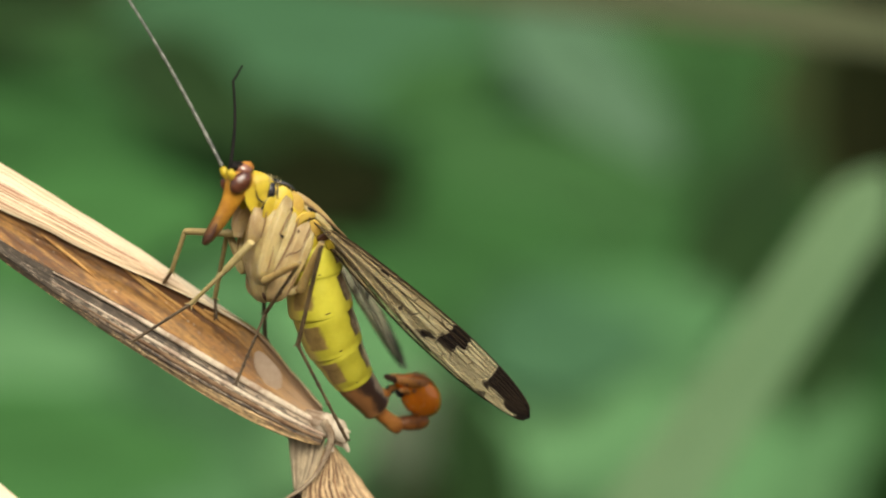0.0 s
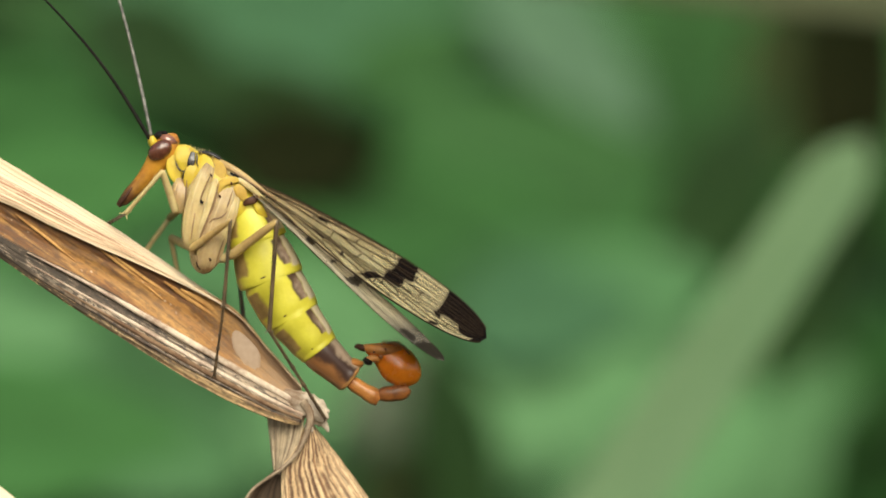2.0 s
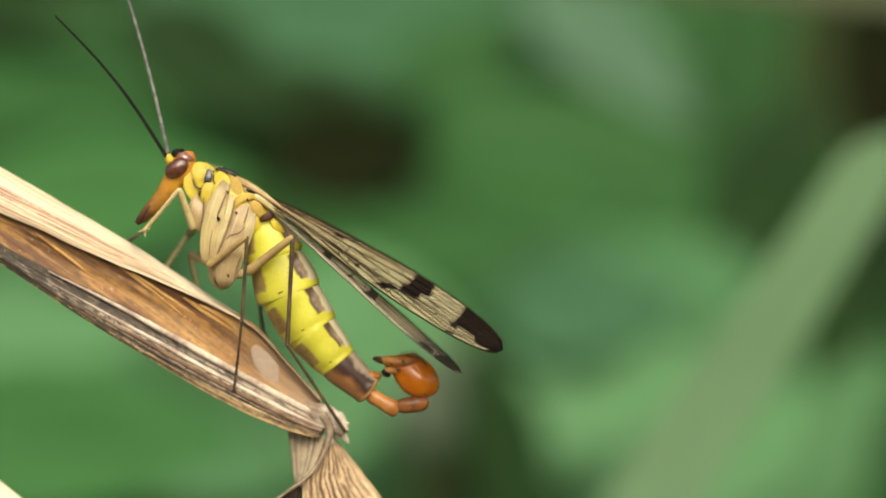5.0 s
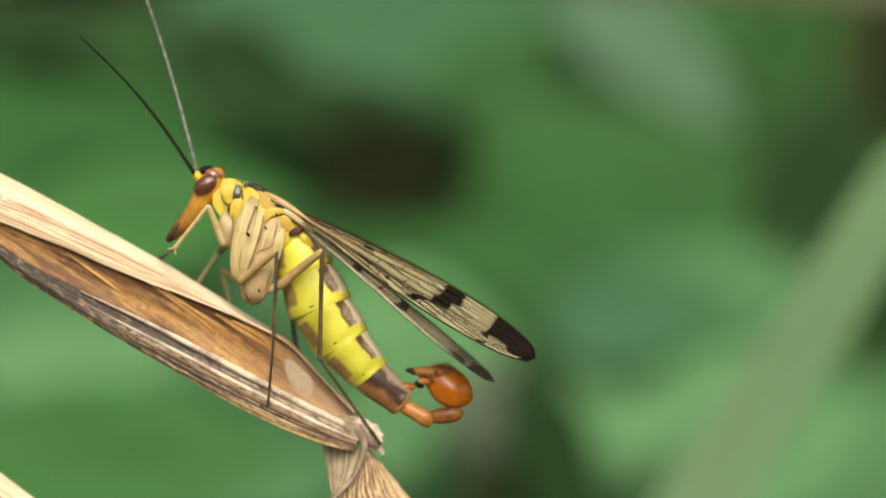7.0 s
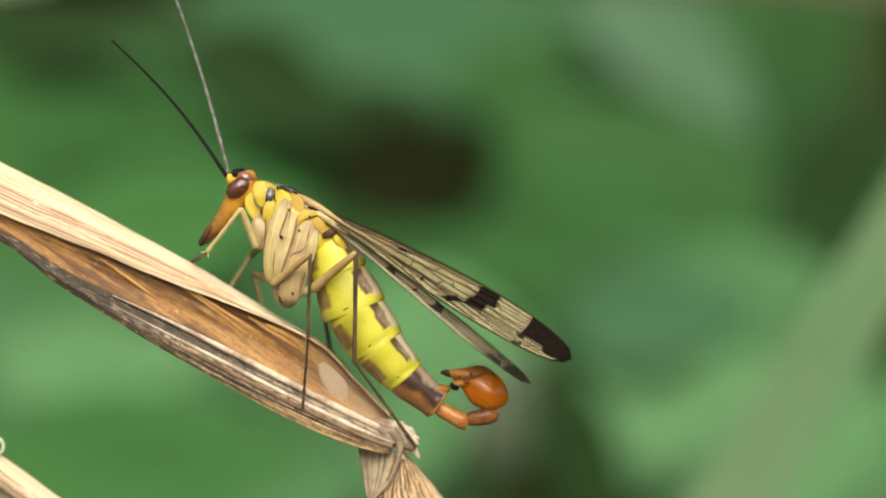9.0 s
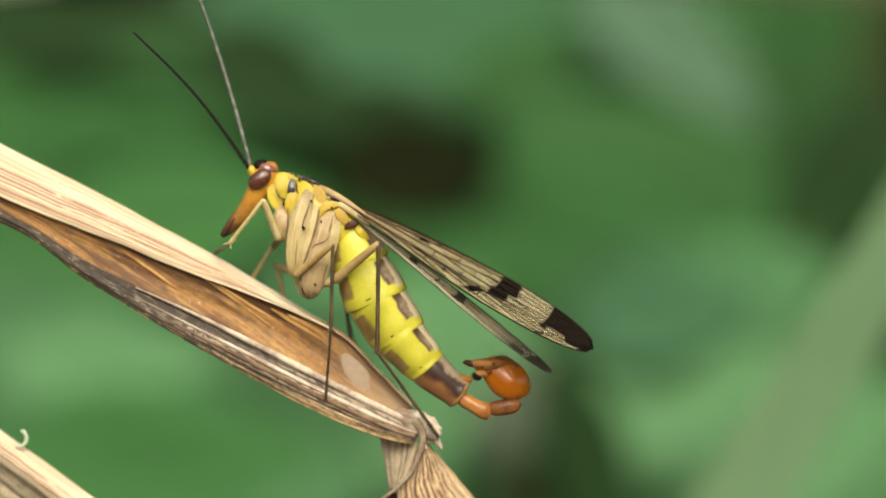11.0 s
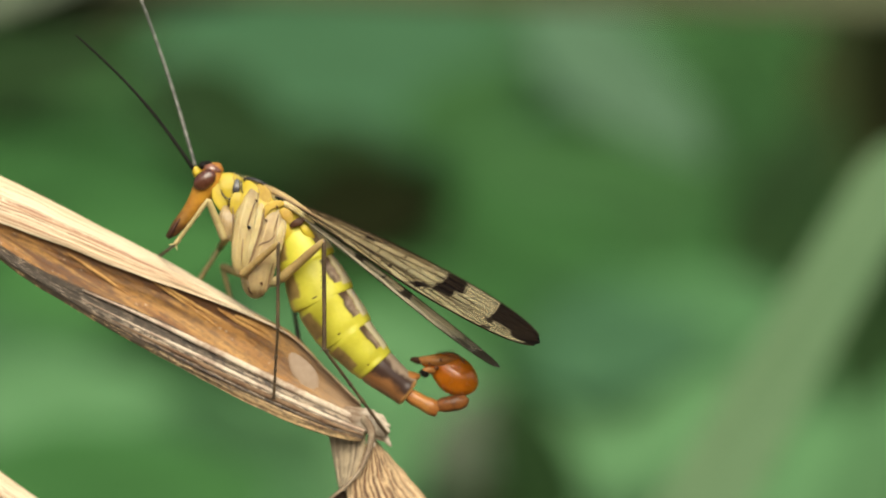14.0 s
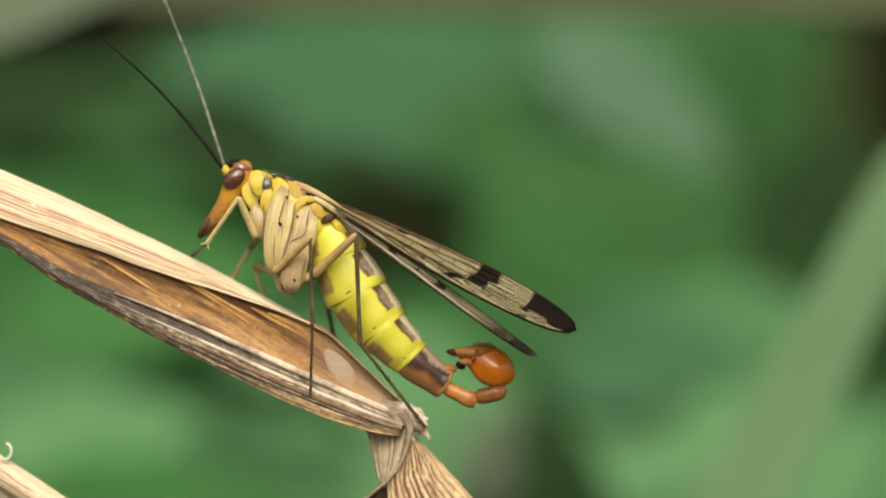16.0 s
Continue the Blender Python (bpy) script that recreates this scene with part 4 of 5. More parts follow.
def thorax():
    bm = bmesh.new()
    loft(bm, [on(444, 338), on(460, 345), on(472, 358), on(480, 366)], [18, 27, 31, 24], [13, 19, 24, 21], n=14, segs=22)
    part("pronotum", bm, M_YELLOW, fly, "yellow shield behind the head")
    bm = bmesh.new()
    loft(bm, [on(468, 352), on(490, 368), on(522, 392), on(554, 416), on(584, 436), on(600, 448)], [22, 36, 46, 44, 36, 26], [20, 34, 42, 42, 36, 26], n=28, segs=26)
    part("thorax", bm, M_YELLOW, fly, "yellow thorax")
    bm = bmesh.new()
    loft(bm, [on(506, 366), on(508, 400), on(510, 440), on(508, 480), on(508, 512)], [26, 40, 44, 38, 24], [33, 42, 45, 42, 28], n=24, segs=40, square=0.62)
    part("flank", bm, M_HIP, fly, "tan flank")
    bm = bmesh.new()
    loft(bm, [on(490, 333), on(506, 334), on(522, 340), on(538, 351)], [4, 5, 5, 2], [14, 20, 22, 12], n=16, segs=16)
    part("back_plate", bm, M_JET, fly, "shiny black plate on the back")

    def plate(name, material, label, points, across, d, thick=5.0, square=0.75, jitter=0.0):
        """A flat plate on both flanks: its line, its half widths and how far out it lies, in millimetres."""
        def build(bm, side):
            k = len(points)
            sink = [0.10 if material in (M_HIP, M_HIP_PINK, M_HIP_PALE) and i in (0, k - 1) else 0.0 for i in range(k)]
            line = [on(u, v, -(d[i] - sink[i]) * side) for i, (u, v) in enumerate(points)]
            loft(bm, line, across, [thick * (0.55 if i in (0, k - 1) else 1.0) for i in range(k)], n=22, segs=28, square=square, jitter=jitter)
        both(build, name, material, label)

    # neck and shoulders
    plate("neck_plate", M_YELLOW, "yellow neck plate", [(444, 340), (445, 358), (450, 374), (455, 390)], [8, 12, 11, 4], [0.36, 0.42, 0.46, 0.46], 1.3, 0.5)
    plate("neck_lobe", M_YELLOW, "yellow neck lobe", [(458, 322), (461, 335), (463, 350), (461, 363)], [8, 13.5, 13, 5], [0.34, 0.48, 0.54, 0.52], 1.3, 0.5)
    plate("neck_seam", M_JET, "thin black seam under the neck lobe", [(449, 350), (452, 359), (458, 366), (465, 368)], [0.7, 1.1, 1.5, 1.0], [0.58, 0.62, 0.66, 0.68], 1.6, 1.0)
    plate("collar", M_JET, "shiny black collar plate", [(479, 333), (477, 344), (476, 354), (474, 362)], [4, 6, 6.5, 4], [0.56, 0.68, 0.72, 0.72], 2.1, 0.6)
    plate("collar", M_JET, "black collar running down the flank", [(473, 361), (469, 367), (465, 374), (462, 381)], [2.5, 4, 3, 0.8], [0.72, 0.76, 0.76, 0.72], 1.0, 0.62)
    plate("collar_edge", M_JET, "thin black line behind the collar", [(485, 335), (486, 343), (486, 351), (490, 360)], [1.2, 1.6, 1.3, 0.5], [0.64, 0.74, 0.78, 0.80], 1.6, 1.0)
    plate("side_lobe", M_YELLOW, "yellow side lobe", [(485, 357), (480, 370), (475, 385), (471, 398)], [10, 14, 11, 4], [0.74, 0.78, 0.78, 0.72], 1.4, 0.5)
    plate("shoulder", M_YELLOW, "yellow shoulder", [(490, 341), (498, 350), (503, 360), (504, 370)], [9, 14, 14, 8], [0.62, 0.76, 0.84, 0.86], 1.3, 0.5)
    plate("shoulder", M_AMBER, "amber plate below the wing", [(513, 347), (523, 357), (529, 368), (530, 378)], [7, 11, 10, 4], [0.68, 0.82, 0.90, 0.94], 1.3, 0.5)
    # flank plates and hips
    plate("coxa", M_HIP_PINK, "pinkish tan hip of the front leg", [(462, 380), (461, 398), (458, 420), (457, 441)], [9, 16, 15, 8], [0.58, 0.68, 0.74, 0.72], 4.4, 0.62)
    plate("coxa", M_HIP, "tan hip of the middle leg below its flank plate", [(511, 350), (502, 374), (494, 402), (488, 432), (484, 466), (482, 490), (484, 503)], [8, 14, 17, 19, 18, 13, 6], [0.84, 0.97, 1.04, 1.09, 1.08, 0.98, 0.86], 4.2, 0.78)
    plate("hip_ridge", M_HIP_PALE, "pale rear ridge of the middle hip", [(521, 368), (519, 392), (513, 416), (506, 444), (498, 470), (489, 496)], [4, 8, 9, 9, 7, 4], [0.93, 1.03, 1.08, 1.11, 1.09, 1.0], 3.4, 0.85)
    plate("wing_brace", M_AMBER, "yellow-orange crescent at the wing root", [(527, 406), (528, 392), (537, 382), (553, 378), (562, 380)], [3, 6, 7, 6, 2], [1.02, 1.09, 1.10, 1.04, 0.98], 2.4, 0.6)
    plate("coxa", M_HIP_PINK, "pinkish tan hip of the hind leg below its flank plate", [(547, 388), (540, 412), (532, 440), (524, 472), (517, 504), (512, 528), (511, 539)], [10, 16, 18, 22, 23, 17, 8], [1.0, 1.08, 1.12, 1.13, 1.05, 0.92, 0.80], 4.2, 0.78)
    plate("hip_ridge", M_HIP, "tan rear ridge of the hind hip", [(560, 398), (555, 422), (549, 446), (541, 474), (533, 502), (526, 524)], [5, 9, 10, 8, 7, 3], [1.02, 1.10, 1.14, 1.15, 1.07, 0.94], 3.4, 0.85)
    plate("hip_knob", M_HIP, "tan joint of the hind leg", [(530, 520), (542, 516), (555, 509)], [5, 7.5, 5], [0.92, 0.98, 1.02], 6.0, 1.0)
    # seams
    for line, wide, deep in (([(510, 374), (503, 392), (497, 410), (494, 424)], 1.3, 1.19), ([(526, 386), (521, 412), (513, 440), (504, 466), (494, 492)], 2.0, 1.19), ([(474, 420), (470, 446), (469, 474), (474, 496)], 1.2, 1.05),
                             ([(551, 396), (546, 416), (541, 432)], 1.2, 1.23), ([(545, 432), (534, 444), (518, 450), (509, 462)], 1.5, 1.22),
                             ([(545, 470), (535, 500), (528, 530)], 1.4, 1.21), ([(487, 440), (484, 466), (483, 486)], 1.0, 1.26), ([(470, 382), (470, 404), (468, 430)], 1.4, 0.87)):
        plate("hip_seam", M_SEAM, "brown seam", line, [wide * 0.5] + [wide] * (len(line) - 2) + [wide * 0.4], [deep - 0.04] + [deep] * (len(line) - 2) + [deep - 0.06], 1.6, 1.0)
    # the wing joint
    plate("hind_lobe", M_AMBER, "amber plate at the hindwing", [(556, 388), (566, 400), (573, 412)], [6, 10, 5], [0.98, 1.02, 1.0], 3.0, 0.7)
    plate("hind_lobe", M_YELLOW, "yellow plate at the hindwing", [(590, 416), (600, 428), (611, 442)], [4, 8, 5], [0.94, 0.94, 0.84], 4.0)
    plate("spot", M_BEAK_END, "dark brown spot", [(571, 420), (579, 415), (588, 411), (596, 406)], [3, 6, 7, 4], [1.06, 1.10, 1.08, 1.0], 2.5, 0.8)
    plate("spot", M_BLACK, "black dash", [(545, 366), (555, 371), (566, 375)], [1.5, 3, 1.5], [0.94, 0.98, 0.94], 2.0, 1.0)
    plate("wing_root", M_LEG_TAN, "tan ridge at the wing root", [(526, 346), (546, 358), (574, 374), (608, 396)], [4, 7, 6, 2], [0.58, 0.76, 0.84, 0.86], 5.0, 0.9, 0.08)
    plate("wing_root", M_HIP_PALE, "pale ridge at the wing root", [(536, 362), (556, 374), (584, 392), (614, 414)], [3, 5, 5, 2], [0.80, 0.92, 0.98, 0.94], 3.0, 0.9, 0.08)
    plate("wing_root", M_SEAM, "brown fold at the wing root", [(540, 358), (566, 372), (600, 392), (630, 410)], [1, 2, 2, 1], [0.84, 0.96, 1.0, 0.96], 2.0, 1.0)
    plate("speck", M_BLACK, "black speck", [(495, 417), (498, 420), (499, 423)], [1.6, 2.8, 1.6], [1.27, 1.30, 1.28], 2.0, 1.0)
    for u, v, r, d in ((512, 372, 1.8, 1.10), (529, 408, 1.7, 1.22), (548, 384, 2.0, 1.12), (518, 520, 2.0, 1.12)):
        plate("speck", M_BEAK_END, "dark brown speck at a joint of the plates", [(u - 2, v - 2), (u, v), (u + 1, v + 3)], [r * 0.5, r, r * 0.5], [d - 0.03, d, d - 0.03], 1.8, 1.0)
    bm = bmesh.new()
    loft(bm, [on(500, 500), on(506, 522), on(512, 538), on(514, 544)], [20, 21, 14, 6], [28, 29, 20, 9], n=16, segs=22)
    part("breast", bm, M_HIP, fly, "tan underside of the thorax")
    bm = bmesh.new()
    loft(bm, [on(495, 525, -0.6), on(498, 532, -0.68), on(503, 537, -0.62)], [1.5, 2.8, 2], n=10, segs=10)
    part("hook", bm, M_BEAK_END, fly, "dark hook between the hips")

    # short fuzz along the back
    rnd = random.Random(12)
    bm = bmesh.new()
    for i in range(150):
        f = rnd.random()
        u, v = 470 + 110 * f, 330 + 62 * f ** 1.5
        p = on(u, v + rnd.uniform(-1, 12), rnd.uniform(-0.7, 0.7))
        d = Vector((rnd.uniform(-0.4, 0.6), rnd.uniform(-0.5, 0.5), 1)).normalized()
        loft(bm, [p, p + d * GRID * rnd.uniform(8, 15)], [0.55, 0.15], n=2, segs=4, hint=(0.3, 0.9, 0.1), ease=False)
    part("fuzz", bm, M_LEG_PALE, fly, "fine pale hairs on the back", kind="stuff")


# middle line of the abdomen with its half widths at the joints of the rings
RINGS = [((578, 424), 40), ((600, 482), 51), ((627, 548), 57), ((668, 611), 50), ((716, 666), 37)]


def abdomen():
    for i in range(len(RINGS) - 1):
        (p, r), (q, s) = RINGS[i], RINGS[i + 1]
        p, q = Vector(p), Vector(q)
        c = [p + (q - p) * f for f in (-0.16, -0.02, 0.12, 0.40, 0.75, 0.93, 1.02, 1.06)]
        wide = [r * 0.82, r * 0.885, r * 0.935, r * 0.52 + s * 0.475, r * 0.22 + s * 0.815, s * 1.025, s * 1.005, s * 0.94]
        deep = [r * 0.90, r * 0.955, r * 0.965, r * 0.53 + s * 0.44, r * 0.25 + s * 0.725, s * 0.965, s * 0.965, s * 0.94]
        bm = bmesh.new()
        loft(bm, [on(x, y) for x, y in c], wide, deep, n=34, segs=48)
        part("abdomen_ring", bm, M_ABDOMEN, fly, "yellow ring with grey-brown patches")
    bm = bmesh.new()
    loft(bm, [on(706, 654), on(722, 672), on(745, 692), on(764, 708), on(774, 716), on(778, 719)], [33, 35, 31.5, 28, 27.5, 20], [32, 33, 29, 25, 24, 18], n=28, segs=36)
    tail = part("tail_ring", bm, M_TAIL, fly, "dark brown glossy tail ring with an orange rim")
    bm = bmesh.new()
    loft(bm, [on(766, 690), on(778, 690), on(788, 690), on(797, 688)], [7, 10, 8, 3], [16, 15, 11, 4], n=14, segs=16)
    part("tail_horn", bm, M_PEACH, tail, "orange horn on the rim")
    bm = bmesh.new()
    loft(bm, [on(772, 718), on(784, 727), on(800, 736), on(817, 745), on(828, 751)], [10, 13, 13, 15, 12], [10, 13, 14, 15, 11], n=20, segs=24, square=0.8, jitter=0.05)
    part("tail_ring", bm, M_PEACH, fly, "orange narrow tail ring")
    bm = bmesh.new()
    loft(bm, [on(824, 744), on(836, 741), on(852, 739), on(868, 734), on(877, 726)], [8, 13, 14, 15, 9], [10, 15, 17, 17, 11], n=20, segs=24, square=0.8, jitter=0.05)
    part("tail_ring", bm, M_RUST, fly, "rust-brown narrow tail ring")
    bm = bmesh.new()
    loft(bm, [on(884, 722), on(879, 712), on(866, 696), on(850, 683), on(832, 672), on(814, 665), on(802, 661)], [10, 25, 33, 33, 25, 14, 8], [10, 25, 32, 30, 23, 15, 8], n=34, segs=40)
    bulb = part("tail_bulb", bm, M_BULB, fly, "glossy deep orange swollen tail tip")
    for s in (1, -1):
        bm = bmesh.new()
        loft(bm, [on(862, 660, -0.36 * s), on(840, 664, -0.46 * s), on(820, 663, -0.42 * s), on(804, 661, -0.32 * s), on(792, 660, -0.2 * s)], [5, 9, 9, 7, 4], n=18, segs=16)
        part("clasper", bm, M_PEACH, bulb, "peach-coloured curved clasper")
        bm = bmesh.new()
        loft(bm, [on(799, 663, -0.3 * s), on(792, 661, -0.24 * s), on(785, 659, -0.16 * s), on(781, 661, -0.1 * s)], [5.4, 5.8, 4.4, 2], n=12, segs=12)
        part("clasper_tip", bm, M_BEAK_END, bulb, "dark brown clasper tip")
        bm = bmesh.new()
        loft(bm, [on(824, 682, -0.42 * s), on(815, 679, -0.44 * s), on(806, 681, -0.42 * s), on(800, 686, -0.34 * s)], [4, 6, 6, 4], n=12, segs=12)
        part("inner_hook", bm, M_PEACH, bulb, "peach-coloured inner hook")
        bm = bmesh.new()
        loft(bm, [on(812, 686, -0.46 * s), on(805, 685, -0.46 * s), on(798, 680, -0.40 * s)], [4, 6.5, 4], n=10, segs=12)
        part("hook_tip", bm, M_BLACK, bulb, "black tip of the inner hook")
        for u, v, r in ((826, 676, 4.5), (834, 662, 3.0), (814, 668, 2.6)):
            bm = bmesh.new()
            ball(bm, on(u, v, (-0.78 if u > 820 else -0.60) * s), (r, 2.5, r * 0.8), 20, 12, 8)
            part("dark_mark", bm, M_RUST, bulb, "dark red mark")
    bm = bmesh.new()
    loft(bm, [on(832, 654, 0), on(848, 651, 0), on(868, 659, 0), on(884, 682, 0), on(889, 702, 0), on(886, 720, 0)], [2, 4, 3.5, 3.5, 3.5, 2], [8, 18, 20, 18, 14, 6], n=26, segs=14)
    part("dark_back", bm, M_RUST, bulb, "dark ridge along the bulb")
    rnd = random.Random(77)
    bm = bmesh.new()
    for k in range(60):
        f = rnd.random()
        p = on(826 + 62 * f, 656 - 8 * math.sin(f * 3.1) + 40 * f ** 3, rnd.uniform(-0.5, 0.3))
        d = Vector((rnd.uniform(-0.3, 0.5), rnd.uniform(-0.5, 0.3), 1)).normalized()
        loft(bm, [p, p + d * GRID * rnd.uniform(6, 12)], [0.5, 0.15], n=2, segs=4, hint=(0.3, 0.9, 0.1), ease=False)
    part("bristles", bm, M_LEG_TONE, bulb, "fine bristles along the bulb", kind="stuff")
    bm = bmesh.new()
    ball(bm, on(889, 705, -0.30), (3.6, 3.6, 3.6), 0, 10, 8)
    part("droplet", bm, M_STRAND, bulb, "tiny whitish droplet")


SIZE = 528.0  # length of a forewing in grid units


def wing_edge(s, hind):
    cap = max(0.0, 1 - ((s - 0.64) / 0.36) ** 3.0) ** 0.5 if s > 0.64 else 1.0
    ease = lambda x: x * x * (3 - 2 * x)
    if hind:
        lead = (0.040 + 0.055 * ease(min(1, s / 0.55))) * cap
        trail = (0.020 + 0.130 * ease(min(1, s / 0.80)) ** 0.8) * cap
    else:
        lead = (0.032 + 0.036 * ease(min(1, s / 0.25)) + 0.084 * ease(min(1, s / 0.70))) * cap
        trail = (0.006 + 0.140 * ease(min(1, s / 0.66)) ** 0.8) * cap
    return lead, trail


def wing(hind):
    """A wing along +x, its leading edge to +y: a thin membrane with raised veins and cross veins."""
    L = SIZE * GRID * (0.84 if hind else 1.0)
    n, k = 60, 12
    bm = bmesh.new()
    uv = bm.loops.layers.uv.verify()

    def spot(s, w):
        lead, trail = wing_edge(s, hind)
        y = -trail + (lead + trail) * w
        z = 0.010 * math.sin(w * 9.0) * math.sin(math.pi * min(s * 1.2, 1)) - 0.012 * s * s + 0.01 * (w - 0.5) ** 2
        return Vector((s * L, y * L, z * L))
    layers = []
    for h in (0.5, -0.5):
        layers.append([[bm.verts.new(spot(i / n, j / k) + Vector((0, 0, h * 0.7 * GRID))) for j in range(k + 1)] for i in range(n + 1)])
    for layer, flip in zip(layers, (True, False)):
        for i in range(n):
            for j in range(k):
                ij = [(i, j), (i, j + 1), (i + 1, j + 1), (i + 1, j)]
                if not flip:
                    ij.reverse()
                f = bm.faces.new([layer[a][b] for a, b in ij])
                for lp, (a, b) in zip(f.loops, ij):
                    lp[uv].uv = (a / n, b / k)
    ob = part("hindwing" if hind else "forewing", bm, M_HIND if hind else M_WING, fly,
              "amber hindwing with a smoky tip" if hind else "amber veined wing with black bands and black tip")
    # veins: each as its run (s along the wing, w from the trailing edge at 0 to the leading edge at 1); they fork outwards
    rnd = random.Random(7 + hind)
    bm = bmesh.new()

    def tube(pts, r0, r1):
        loft(bm, pts, [r0 + (r1 - r0) * i / (len(pts) - 1) for i in range(len(pts))], n=len(pts), segs=6, hint=(0, 0, 1), ease=False)

    def vein(run, r0=1.7, r1=1.1):
        pts = spline([Vector((a, b, 0)) for a, b in run], 26)
        fine = lambda a: 0.45 + 0.55 * min(1.0, a / 0.35)
        loft(bm, [spot(p.x, min(max(p.y, 0.0), 1.0)) for p in pts], [(r0 + (r1 - r0) * i / 25) * THIN * fine(p.x) for i, p in enumerate(pts)], n=26, segs=6, hint=(0, 0, 1), ease=False)
    THIN = 0.5 if hind else 1.0
    vein([(0, 1.0), (0.3, 1.0), (0.6, 1.0), (0.85, 1.0), (0.985, 1.0)], 2.6, 1.5)
    vein([(0, 0.84), (0.2, 0.88), (0.42, 0.93), (0.64, 0.99)], 1.8, 1.2)
    vein([(0, 0.74), (0.2, 0.78), (0.45, 0.84), (0.7, 0.88), (0.965, 0.90)], 2.2, 1.2)
    vein([(0.14, 0.74), (0.26, 0.70), (0.40, 0.70), (0.58, 0.75), (0.78, 0.79), (0.978, 0.78)])
    vein([(0.58, 0.75), (0.68, 0.71), (0.82, 0.70), (0.984, 0.69)], 1.4)
    vein([(0.40, 0.70), (0.52, 0.63), (0.68, 0.60), (0.85, 0.60), (0.988, 0.59)], 1.5)
    vein([(0.68, 0.60), (0.76, 0.54), (0.88, 0.51), (0.987, 0.50)], 1.3)
    vein([(0, 0.56), (0.14, 0.55), (0.30, 0.54), (0.46, 0.50), (0.62, 0.46), (0.80, 0.42), (0.978, 0.40)])
    vein([(0.62, 0.46), (0.74, 0.37), (0.86, 0.33), (0.968, 0.30)], 1.3)
    vein([(0.30, 0.54), (0.42, 0.43), (0.56, 0.35), (0.74, 0.27), (0.945, 0.20)], 1.5)
    vein([(0.56, 0.35), (0.68, 0.23), (0.80, 0.15), (0.90, 0.11)], 1.3)
    vein([(0, 0.46), (0.14, 0.42), (0.30, 0.36), (0.48, 0.24), (0.66, 0.13), (0.82, 0.05)])
    vein([(0, 0.38), (0.15, 0.32), (0.32, 0.22), (0.50, 0.11), (0.66, 0.03)], 1.5)
    vein([(0, 0.28), (0.14, 0.20), (0.30, 0.11), (0.46, 0.02)], 1.4)
    vein([(0, 0.16), (0.12, 0.10), (0.26, 0.02)], 1.3)
    vein([(0, 0.0), (0.3, 0.0), (0.6, 0.0), (0.85, 0.0), (0.985, 0.0)], 1.4, 1.2)
    # cross veins
    for a, b, c in ((0.30, 0.81, 0.71), (0.47, 0.85, 0.72), (0.53, 0.73, 0.63), (0.50, 0.63, 0.49), (0.60, 0.62, 0.47), (0.70, 0.79, 0.70), (0.74, 0.59, 0.44), (0.77, 0.88, 0.79), (0.70, 0.44, 0.38),
                    (0.38, 0.69, 0.53), (0.40, 0.45, 0.31), (0.52, 0.38, 0.22), (0.63, 0.31, 0.27), (0.66, 0.24, 0.14), (0.78, 0.26, 0.16), (0.82, 0.41, 0.34), (0.84, 0.69, 0.60), (0.34, 0.34, 0.21),
                    (0.44, 0.27, 0.14), (0.24, 0.54, 0.39), (0.26, 0.38, 0.26), (0.20, 0.87, 0.79), (0.56, 0.48, 0.36), (0.86, 0.23, 0.13), (0.88, 0.51, 0.41), (0.16, 0.41, 0.31), (0.58, 0.18, 0.08), (0.36, 0.19, 0.08),
                    (0.62, 0.72, 0.62), (0.92, 0.78, 0.69), (0.90, 0.60, 0.50), (0.47, 0.41, 0.26), (0.60, 0.30, 0.18), (0.70, 0.20, 0.10), (0.75, 0.36, 0.28), (0.49, 0.53, 0.43), (0.66, 0.53, 0.46), (0.30, 0.20, 0.12),
                    (0.41, 0.16, 0.06), (0.50, 0.19, 0.11), (0.64, 0.12, 0.04), (0.74, 0.11, 0.03), (0.82, 0.17, 0.08), (0.87, 0.32, 0.22), (0.91, 0.41, 0.32), (0.33, 0.51, 0.36), (0.21, 0.40, 0.29), (0.57, 0.83, 0.76)):
        s1 = a + rnd.uniform(-0.012, 0.018)
        tube([spot(a, b), spot((a + s1) / 2, (b + c) / 2), spot(s1, c)], 1.1 * THIN, 1.1 * THIN)
    part("venation", bm, M_VEIN, ob, "dark brown veins", kind="stuff")
    return ob


def feeler(length, bend, radius, lo=0.0, hi=1.0):
    """An antenna along +x, of many short joints, bowed a little; lo and hi cut a stretch out of it, laid from its own origin."""
    L = length * GRID
    bm = bmesh.new()
    n = int(64 * (hi - lo))
    bow = lambda s: Vector((s * L, bend * math.sin(math.pi * s) * GRID, 0))
    pts = [bow(lo + (hi - lo) * i / (n - 1)) - bow(lo) for i in range(n)]
    rad = [radius * (1 - 0.5 * (lo + (hi - lo) * i / (n - 1))) * (1.0 if i % 2 else 0.80) for i in range(n)]
    loft(bm, pts, rad, n=n, segs=8, hint=(0, 0, 1), ease=False)
    return bm


